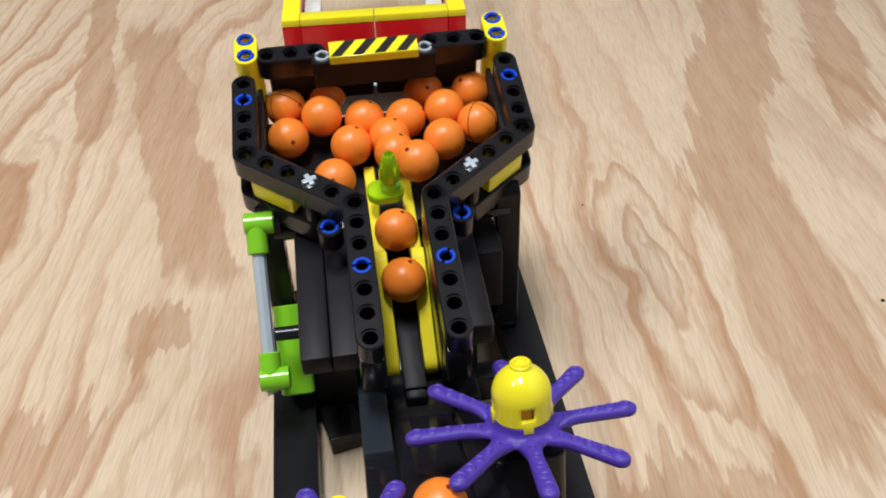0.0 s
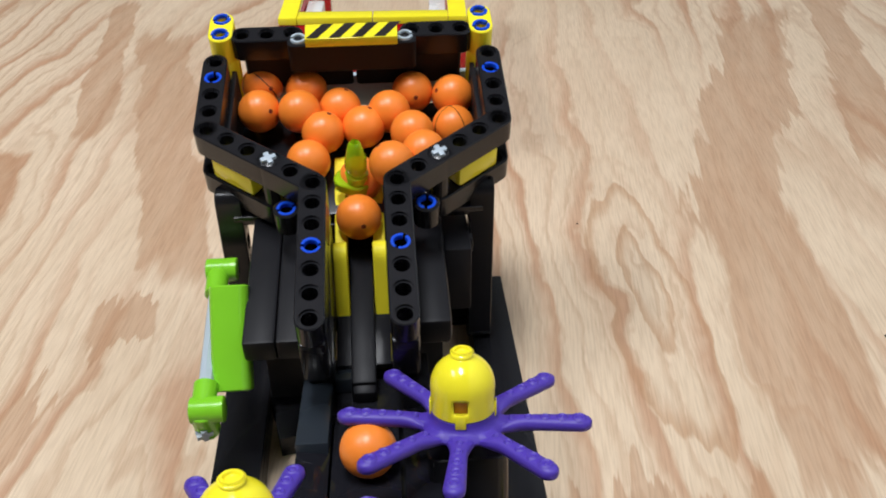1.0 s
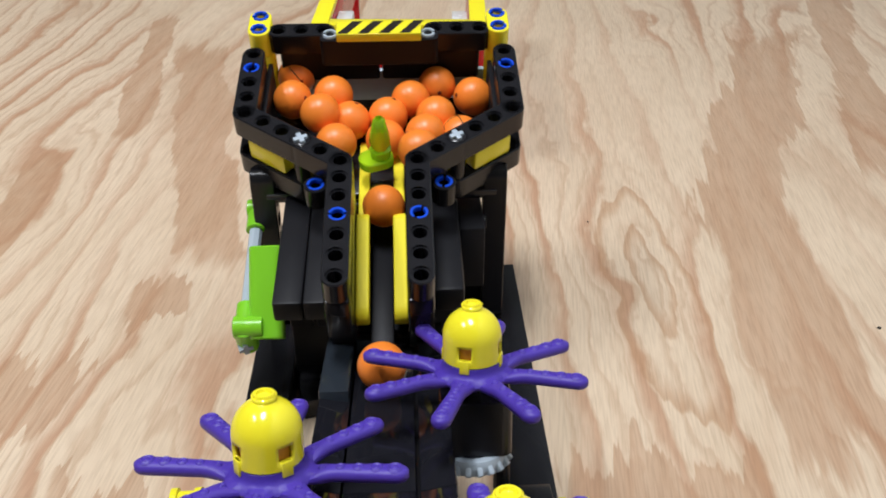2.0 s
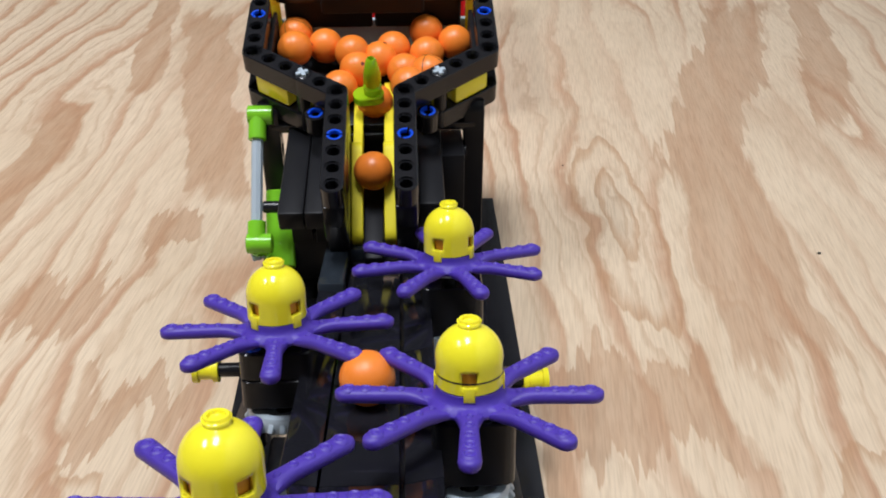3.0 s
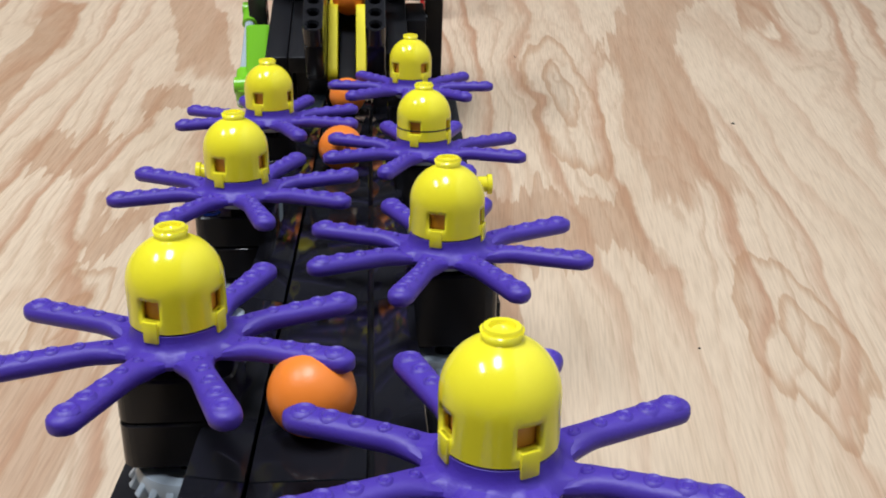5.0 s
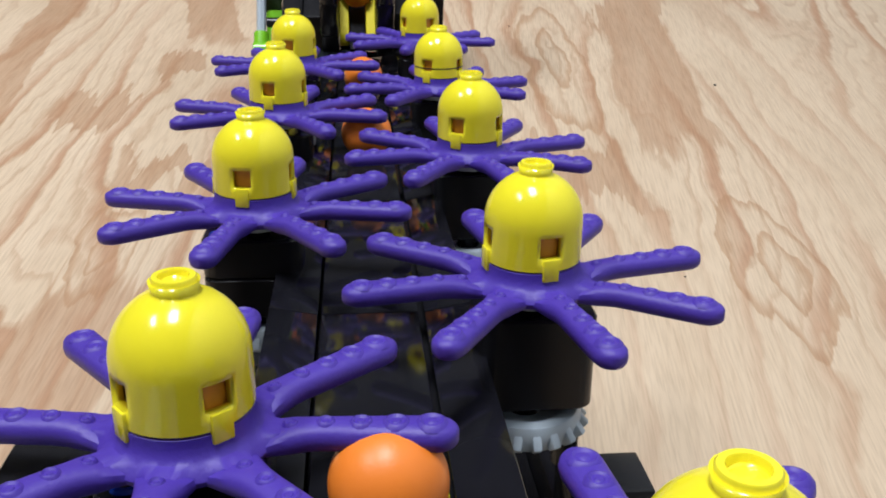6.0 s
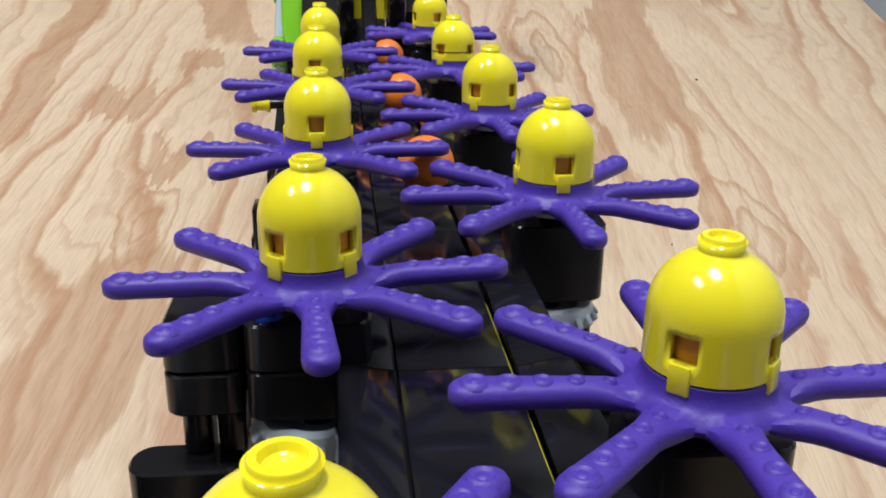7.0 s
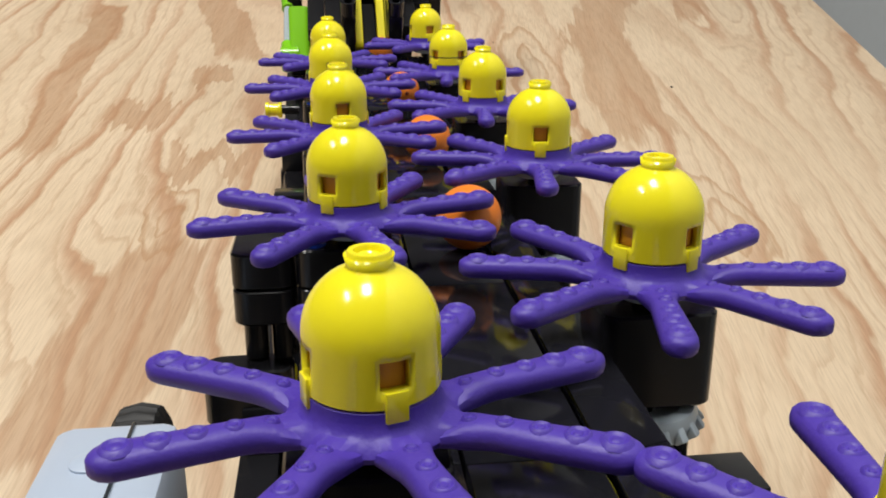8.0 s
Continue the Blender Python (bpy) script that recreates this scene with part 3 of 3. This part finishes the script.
    part("back_beam", beam(3, 8, None, None, pose((4.45 * U if s > 0 else -2.45 * U) - (2 * U if s > 0 else 2 * U), 11.25 * U, 0.5 * U)), BLACK, hopper)
    panel = rounded(0.06 * U, 4.5 * U, -0.2 * U, 0.2 * U, -2.15 * U, -0.55 * U, 0.0014) if s > 0 else rounded(-4.5 * U, -0.06 * U, -0.2 * U, 0.2 * U, -2.15 * U, -0.55 * U, 0.0014)
    part("back_panel", panel, MATTE, hopper).matrix_basis = pose(0, 11.25 * U, 0.5 * U)
    part("grey_pin", pin_end(m=pose(2.15 * s * U, 10.8 * U, 1.03 * U), r=0.0026), GREY, hopper, "dark grey pin end")
back = part("back_plate", rounded(-2.6 * U, 2.6 * U, 10.4 * U, 11.2 * U, -0.4 * U, 0.98 * U, 0.0018), MATTE, hopper)
hazard = part("hazard_tile", box(-1.85 * U, 1.85 * U, 10.2 * U, 11.2 * U, 1.0 * U, 1.42 * U), YELLOW, hopper, "yellow tile with black hazard stripes")
for k in range(4):
    x = (-1.55 + 0.9 * k) * U
    bm = bmesh.new()
    vs = [bm.verts.new((x + dx * U, y * U, 1.42 * U + 0.0001)) for dx, y in ((-0.25, 10.24), (0.2, 10.24), (0.85, 11.16), (0.4, 11.16))]
    bm.faces.new(vs)
    part("stripe", bm, PRINT_AND_SHADE, hazard)
part("floor_plate", box(-4.9 * U, 4.9 * U, 4.6 * U, 11.0 * U, -3.2 * U, -2.75 * U), BLACK, hopper)
part("rear_strip", box(-4.8 * U, 4.8 * U, 11.5 * U, 11.75 * U, -3.2 * U, -1.5 * U), GREY, hopper, "pale grey strip behind the back panels")
part("centre_step", box(-0.44 * U, 0.44 * U, -2.6 * U, 3.6 * U, -4.3 * U, -3.75 * U, 0.0008), MATTE, hopper)
part("channel_floor", box(-1.0 * U, 1.0 * U, -1.4 * U, 4.4 * U, -4.75 * U, -4.45 * U), BLACK, hopper)
part("channel_back", box(-2.0 * U, 2.0 * U, 4.45 * U, 4.85 * U, -6.0 * U, -3.22 * U, 0.0004), BLACK, hopper)
part("centre_front", box(-0.44 * U, 0.44 * U, -2.95 * U, -2.0 * U, -6.2 * U, -3.9 * U, 0.0016), MATTE, hopper)
part("front_bar", box(-2.0 * U, 2.0 * U, -3.0 * U, -2.2 * U, -7.0 * U, -6.2 * U), BLACK, hopper)

# ---- gearbox and posts under the hopper ----
gearbox = thing("gearbox", pose(0, 0, 0), "matte black gearbox housing under the hopper", "gearbox")
for x0, x1 in ((-0.0310, -0.0219), (-0.0218, -0.0118)):
    part("side_case", box(x0, x1, 0.0, 0.074, -0.0078, 0.0, 0.0010, None, pose(0, 0.2575, 0.0590, 9)), MATTE, gearbox)
    part("lower_case", box(x0 + 0.0006, x1 - 0.0006, 0.022, 0.070, -0.034, -0.0080, 0.0006, None, pose(0, 0.2575, 0.0590, 9)), MATTE, gearbox)
part("case_foot", box(-0.030, -0.014, 0.285, 0.330, 0.012, 0.034), MATTE, gearbox)
part("right_case", box(0.0175, 0.0275, 0.0, 0.066, -0.0100, 0.0, 0.0014, None, pose(0, 0.2640, 0.0580, 9)), MATTE, gearbox)
part("right_foot", box(0.0185, 0.0265, 0.290, 0.330, 0.012, 0.056), MATTE, gearbox)
part("right_web", box(0.0277, 0.0362, 0.296, 0.318, 0.036, 0.060, 0.0006), MATTE, gearbox)
part("pivot_boss", rod((0.0275, 0.306, 0.056), (0.0375, 0.306, 0.056), 0.0036, 16), BLACK, gearbox)
part("pivot_boss", rod((0.0275, 0.302, 0.044), (0.0345, 0.302, 0.044), 0.0032, 16), BLACK, gearbox)
part("shaft", rod((-0.040, 0.284, 0.046), (-0.030, 0.284, 0.046), 0.0023), BLACK, gearbox)
for x in (-0.0385, 0.0405):
    post = thing("upright_post", pose(x, 0.312, 0.012), "upright black building beam beside the hopper", "toy post", "hopper posts")
    part("beam", beam(8, 8, None, None, pose(0, 0, 0.004) @ Matrix.Rotation(radians(-90), 4, "Y")), BLACK, post)

# ---- crank lever and connecting rod ----
lever = thing("crank_lever", pose(-0.0350, 0.2806, 0.0618), "lime green crank lever on the gearbox side", "lever")
L = rounded(-0.0064, 0.0048, -0.0050, 0.0050, 0.0, 0.0300, 0.0030)
part("lever_body", L, LIME, lever).matrix_basis = pose(0, 0, 0) @ Matrix.Rotation(radians(140), 4, "X")
link = thing("connecting_rod", pose(-0.0425, 0.2482, 0.0452), "pale blue-grey rod with lime green end joints", "rod")
part("shaft", rod((0, 0.004, 0), (0, 0.048, 0), 0.0022, 8), GREY, link)
ends = rod((-0.0036, 0, 0), (0.0060, 0, 0), 0.0037, 20)
part("lower_joint", rod((0, 0.0, 0), (0, 0.0085, 0), 0.0034, 16, ends), LIME, link, "lime green rod end")
lug = part("lug", rounded(-0.0036, 0.0032, -0.0042, 0.0030, -0.0095, 0.0008, 0.0030), LIME, link, "lime green lug with a cross hole")
part("joint_axle", cross_end(m=pose(-0.0002, -0.0043, -0.0062, 90, 0, 20)), GREY, lug, "grey cross axle end")
ends = rod((-0.0036, 0.050, 0), (0.0060, 0.050, 0), 0.0037, 20)
part("upper_joint", rod((0, 0.0400, 0), (0, 0.050, 0), 0.0034, 16, ends), LIME, link, "lime green rod end")

# ---- lifter and stirrer ----
lift = thing("lifter", hop(0, 2.4, -3.5), "pair of yellow lifter arms in the ball channel", "lifter")
for s in (1, -1):
    part("arm", beam(5, 4.2, [], None, pose(s * 0.74 * U, -3.9 * U, 0) @ Matrix.Rotation(radians(90), 4, "Z") @ Matrix.Rotation(radians(90), 4, "X")), SATIN, lift)
upper = thing("upper_lifter", hop(0, 3.3, -3.2), "pair of yellow feeding arms in the hopper floor", "lifter")
for s in (1, -1):
    part("arm", beam(5, 3.6, [], None, pose(s * 0.73 * U, 0.0, 0) @ Matrix.Rotation(radians(90), 4, "Z") @ Matrix.Rotation(radians(90), 4, "X")), SATIN, upper)
stir = thing("stirrer", hop(0.0, 5.3, -1.6), "clear neon green cone on a small neon plate", "stirrer")
part("cone", lathe([(0.0, 0), (0.0034, 0), (0.0037, 0.003), (0.0026, 0.0034), (0.0036, 0.0055), (0.0034, 0.0085), (0.0020, 0.0150), (0.0013, 0.0158), (0.0010, 0.0140), (0.0, 0.0138)], 9, cap=False), NEON, stir)
part("plate", rounded(-0.0075, 0.0042, -0.0042, 0.0042, -0.0034, 0.0), NEON, stir)

# ---- delivery tray behind the hopper ----
tray = thing("delivery_tray", pose(0.0080, 0.4510, 0.0, 0, 0, -3), "red tray frame topped with yellow plates", "toy tray")
W, D, T, HGT = 0.0412, 0.160, 0.0080, 0.0765
for n, args in (("side", (-W, -W + T, 0, D)), ("side", (W - T, W, 0, D)), ("front", (-W + T + 0.0002, -0.0002, 0, T)), ("front", (0.0002, W - T - 0.0002, 0, T)), ("rear", (-W + T + 0.0002, W - T - 0.0002, D - T, D))):
    part(n + "_wall", box(*args, HGT - 0.030, HGT - 0.0035), RED, tray)
    part(n + "_plate", box(*args, HGT - 0.0033, HGT), YELLOW, tray)
for s in (1, -1):
    for y in (0.006, D - 0.006):
        part("leg", box(s * (W - 0.004) - 0.0036, s * (W - 0.004) + 0.0036, y - 0.0036, y + 0.0036, 0, HGT - 0.0302), RED, tray)
    part("red_brick", box(s * (W - T - 0.0045) - 0.0038, s * (W - T - 0.0045) + 0.0038, T + 0.002, T + 0.010, HGT - 0.026, HGT - 0.0075), RED, tray)
    part("white_brick", box(s * (W - T - 0.0045) - 0.0038, s * (W - T - 0.0045) + 0.0038, T + 0.0105, T + 0.034, HGT - 0.026, HGT - 0.0075), WHITE, tray)


# ---- balls ----
def ball(lines=False):
    bm = bmesh.new()
    bmesh.ops.create_icosphere(bm, subdivisions=4, radius=0.007)
    ob = part("ball", bm, ORANGE, None)
    tagged(ob, "plain orange plastic ball with a moulding dimple", "ball", "orange balls")
    # no real hollow: a dark disc paints the shade in the dimple
    dimple = part("dimple", lathe([(0.00075, 0), (0.0007, 0.0001), (0.0, 0.0001)], 12, None, pose(0, 0, 0.00696)), DIMPLE_SHADE, ob)
    if lines:
        tagged(ob, "orange toy basketball with thin black seam lines", "ball", "orange balls")
        for rx, ry in ((0, 0), (90, 0), (90, 90)):
            bm = bmesh.new()
            bmesh.ops.create_cone(bm, segments=64, radius1=0.00704, radius2=0.00704, depth=0.0003, cap_ends=False)
            part("seam", bm, PRINT_AND_SHADE, ob, "thin black seam line").matrix_basis = pose(0, 0, 0, rx, ry, 0)
    return ob


plain = ball()
lined = ball(True)
resting = []


def rest(kind_of, *rows):
    """A ball that lies in the hopper: seconds and its place there, in studs."""
    spin = (random.uniform(-70, 70), random.uniform(-70, 70), random.uniform(0, 360))
    ob = kind_of if kind_of is lined and not resting else copy_thing(kind_of, pose(0, 0, 0))
    resting.append((ob, rows, spin))


rest(lined, (0, -4.0, 10.77, -1.63), (1, -3.95, 11.19, -1.61), (2.5, -3.91, 11.3, -1.6), (3, -3.97, 10.52, -1.65), (3.5, -4.0, 9.79, -1.69))
rest(plain, (0, -2.15, 11.44, -1.59), (1, -2.07, 10.81, -1.63), (2.5, -2.25, 9.3, -1.43), (3, -2.44, 9.58, -1.71), (3.5, -2.03, 9.94, -1.68))
rest(plain, (0, 2.09, 11.05, -1.62), (1, 2.4, 10.45, -1.65), (2.5, 2.62, 10.58, -1.65), (3, 2.7, 10.59, -1.64))
rest(plain, (0, 4.17, 10.71, -1.64), (1, 4.08, 10.07, -1.61), (2.5, 4.16, 9.62, -1.7), (3, 4.13, 9.61, -1.64), (3.5, 4.22, 9.74, -1.7))
rest(plain, (0, -2.47, 9.75, -1.4), (1, -2.3, 9.08, -1.32), (2.5, -2.73, 7.68, -1.07), (3, -1.05, 8.57, -1.42), (3.5, -2.36, 8.26, -1.48))
rest(plain, (0, 1.11, 9.29, -1.57), (1, 1.37, 9.06, -1.49), (2.5, 1.2, 9.57, -1.67), (3, 0.99, 9.28, -1.72), (3.5, 1.14, 9.7, -1.7))
rest(plain, (0, 2.82, 9.48, -1.42), (1, 2.25, 7.57, -1.32), (2.5, 2.57, 8.52, -1.6), (3, 2.67, 8.68, -1.66), (3.5, 2.59, 8.72, -1.76))
rest(lined, (0, 4.08, 8.3, -1.22), (1, 3.98, 8.32, -1.78), (2.5, 3.06, 6.17, -1.3), (3, 2.7, 6.31, -1.02), (3.5, 2.41, 6.31, -1.21))
rest(plain, (0, -3.97, 8.98, -1.74), (1, -3.98, 9.44, -1.54), (2.5, -3.96, 9.55, -1.55), (3, -3.88, 8.75, -1.25))
rest(plain, (0, 2.53, 7.52, -1.22), (1, 2.63, 5.92, -0.9), (2.5, 1.6, 7.1, -1.52), (3, 1.54, 7.38, -1.71), (3.5, 1.3, 7.56, -1.73))
rest(plain, (0, 1.26, 6.35, -1.12), (1, 1.36, 5.04, -0.6), (2.5, 1.69, 5.19, -0.94), (3, 1.73, 4.91, -0.66))
rest(plain, (0, -2.19, 6.49, -1.89), (1, -1.94, 6.68, -1.88), (2.5, -1.85, 6.2, -1.3), (3, -1.63, 6.37, -1.9), (3.5, -2.31, 6.51, -1.45))

running = []
for i in range(8):
    running.append(copy_thing(plain, pose(0, 0, 0)) if i else plain)


# ---- room ----
def painted(name, colour, rough=0.7):
    m = plastic(name, colour, rough, 0.3)
    return m


WALLPAINT = painted("wall_paint", (0.42, 0.41, 0.39))
BLUISH = painted("pale_bluish_paint", (0.62, 0.66, 0.69))
CONCRETE = painted("concrete", (0.75, 0.78, 0.80))
for name, args in (("wall_north", (-3.1, 0.60, 3.0, 3.1, -0.8, 1.6)), ("wall_south", (-3.1, 0.60, -3.1, -3.0, -0.8, 1.6)), ("wall_east", (0.50, 0.60, -3.0, 3.0, -0.8, 1.6)), ("wall_west", (-3.1, -3.0, -3.0, 3.0, -0.8, 1.6))):
    tagged(shaped(name, box(*args, 0), BLUISH if name == "wall_east" else WALLPAINT), "plain pale painted room wall", "wall", kind="structure")
tagged(shaped("ceiling", box(-3.1, 0.60, -3.1, 3.1, 1.601, 1.7, 0), WALLPAINT), "plain white painted ceiling", "ceiling", kind="structure")
tagged(shaped("floor", box(-3.1, 0.60, -3.1, 3.1, -0.9, -0.801, 0), CONCRETE), "bluish-grey concrete floor", "floor", kind="structure")
for sx, sy in ((-0.8, -0.6), (0.22, -0.6), (-0.8, 1.2), (0.22, 1.2)):
    part("leg", box(sx - 0.03, sx + 0.03, sy - 0.03, sy + 0.03, -0.80, -0.0185), PLY, table)
for lx, ly, lw, lh, watts in LAMPS:
    ob = thing("ceiling_lamp", pose(lx, ly, 1.55), "white ceiling lamp housing", "lamp", "ceiling lamps")
    part("housing", box(-lw / 2 - 0.02, lw / 2 + 0.02, -lh / 2 - 0.02, lh / 2 + 0.02, 0, 0.05, 0.003), WHITE, ob)


# ---- motions ----
CYCLE = 1.48
END = 8.0
DROPS = [-2.66, -1.2, 0.25, 1.7, 3.15, 4.6, 6.1, 7.55]
# for each drop: seconds and metres along the ramp
START = {3.15: (0.49, 7.86), 4.6: (-0.65, 9.6), 6.1: (-1.35, 8.15), 7.55: (0.3, 8.4)}
LATE = (4.6,)
DRIFT = [(0, 0.0020), (2.5, 0.0030), (6.5, 0.0034), (7.0, 0.0058), (8.0, 0.0078)]
STEADY = {-2.66: [(0, -0.12), (1.5, -0.25), (3.0, -0.37), (5.0, -0.48), (8.0, -0.50)],
          -1.2: [(0, -0.0260), (1.2, -0.120), (2.5, -0.22), (4.0, -0.34), (5.5, -0.44), (8.0, -0.482)],
          0.25: [(0.4, 0.024), (0.6, 0.0112), (0.9, -0.002), (1.2, -0.0139), (1.6, -0.040), (2.3, -0.10), (3.5, -0.205), (5.0, -0.33), (6.5, -0.44), (8.0, -0.464)],
          1.7: [(1.85, 0.024), (2.3, -0.0141), (2.5, -0.0274), (2.9, -0.0595), (3.2, -0.0885), (3.5, -0.112), (3.8, -0.130), (4.1, -0.1546), (4.5, -0.1862), (4.8, -0.2078), (5.2, -0.2312), (6.5, -0.332), (8.0, -0.440)],
          3.15: [(3.3, 0.030), (3.5, 0.012), (3.8, -0.0055), (4.1, -0.021), (4.5, -0.0418), (4.8, -0.0582), (5.2, -0.0775), (5.8, -0.115), (6.5, -0.1659), (7.0, -0.2024), (7.5, -0.238), (8.0, -0.2756)],
          4.6: [(4.75, 0.032), (5.0, 0.013), (5.2, -0.009), (5.8, -0.034), (6.5, -0.0692), (7.0, -0.1107), (7.5, -0.152), (8.0, -0.1934)],
          6.1: [(6.25, 0.030), (6.5, 0.0153), (7.0, -0.0231), (7.5, -0.061), (8.0, -0.0994)],
          7.55: [(7.7, 0.048), (8.0, 0.036)]}


def ball_place(drop, t):
    """The middle of a running ball t seconds into the clip."""
    before = [(drop - 3.4, hop(*START.get(drop, (0.5, 8.6)), -1.7)), (drop - 2.5, hop(0.3, 6.6, -1.8)), (drop - 2.1, hop(0.1, 5.6, -2.05)), (drop - 1.7, hop(0.05, 5.9 if drop in LATE else 3.9, -2.4)),
              (drop - 1.2, hop(0.1, 5.9 if drop in LATE else 3.3, -2.3)), (drop - 0.7, hop(0.0, 3.95, -2.3)), (drop - 0.5, hop(0.05, 2.9, -2.2)), (drop - 0.22, hop(0.05, 1.1, -2.25)),
              (drop - 0.10, hop(0.0, 0.7, -2.3)), (drop, hop(0.0, -1.2, -2.5)), (drop + 0.06, hop(0.05, -2.4, -3.3)), (drop + 0.14, ramp(0.003, 0.044, 0.0115))]
    after = STEADY[drop]
    rows = [(a, m.translation) for a, m in before] + [(a, ramp(np.interp(a, [d[0] for d in DRIFT], [d[1] for d in DRIFT]) + 0.001 * math.sin(a * 2.1), y + 0.0065, 0.0090).translation) for a, y in after]
    if t <= rows[0][0]:
        return rows[0][1]
    for (a, p), (b, q) in zip(rows, rows[1:]):
        if a <= t <= b:
            return p.lerp(q, (t - a) / (b - a))
    return rows[-1][1]


def cyclic(table, t):
    """Reads a table of (phase, values...) that repeats each cycle."""
    f = t % CYCLE
    rows = [(table[-1][0] - CYCLE, *table[-1][1:]), *table, (table[0][0] + CYCLE, *table[0][1:])]
    for a, b in zip(rows, rows[1:]):
        if a[0] <= f <= b[0]:
            k = (f - a[0]) / (b[0] - a[0])
            k = k * k * (3 - 2 * k)
            return [u + (v - u) * k for u, v in zip(a[1:], b[1:])]


LEVER = [(0.0, 0.3032, 0.0411), (0.25, 0.3000, 0.0500), (0.54, 0.2890, 0.0590), (1.0, 0.2790, 0.0630), (1.25, 0.2900, 0.0520)]
LINK = [(0.0, 0.2746, 0.0357, 47), (0.25, 0.2740, 0.0390, 32), (0.54, 0.2700, 0.0410, 18), (1.0, 0.2495, 0.0430, 14), (1.25, 0.2590, 0.0380, 30)]


def motions():
    step = 0.2
    n = int(round(END / step))
    times = [i * step for i in range(n + 1)]
    for ob, p, speed, start in spinners:
        walk(ob, [(t, p @ pose(0, 0, 0, 0, 0, start + speed * t)) for t in times])
    fine = [i * 0.1 for i in range(81)]
    for ob, drop in zip(running, DROPS):
        rows, turn, last = [], 0, None
        for t in fine:
            c = ball_place(drop, t)
            if last is not None:
                turn += min(80, math.degrees((c - last).length / 0.007))
            last = c
            rows.append((t, pose(*c, turn, 20, 10)))
        walk(ob, rows)
    for ob, rows, spin in resting:
        keys = [(t, hop(x, y, z, spin[0] + 25 * i, spin[1], spin[2])) for i, (t, x, y, z) in enumerate(rows)]
        end = rows[-1][1:]
        for i, t in enumerate((4.5, 5.5, 6.5, END)):
            keys.append((t, hop(end[0], end[1] + 0.12 * (i % 2), end[2], spin[0] + 25 * (len(rows) - 1), spin[1], spin[2])))
        walk(ob, keys)
    walk(lever, [(t, pose(-0.0350, *cyclic(LEVER, t))) for t in fine])
    rows = []
    for t in fine:
        y, z, a = cyclic(LINK, t)
        rows.append((t, pose(-0.0425, y, z, a)))
    walk(link, rows)
    wave = [(t, math.cos(2 * math.pi * (t - 0.35) / CYCLE)) for t in fine]
    walk(lift, [(t, hop(0, 2.4, -2.7 + 0.15 * w, 32 - 29 * w)) for t, w in wave])
    walk(upper, [(t, hop(0, 3.3, -3.2 + 0.3 * w, 4 - 4 * w)) for t, w in wave])
    walk(stir, [(t, hop(0.0, 5.3, -1.4 + 0.25 * w, 0, 0, 25 * w)) for t, w in wave])


motions()
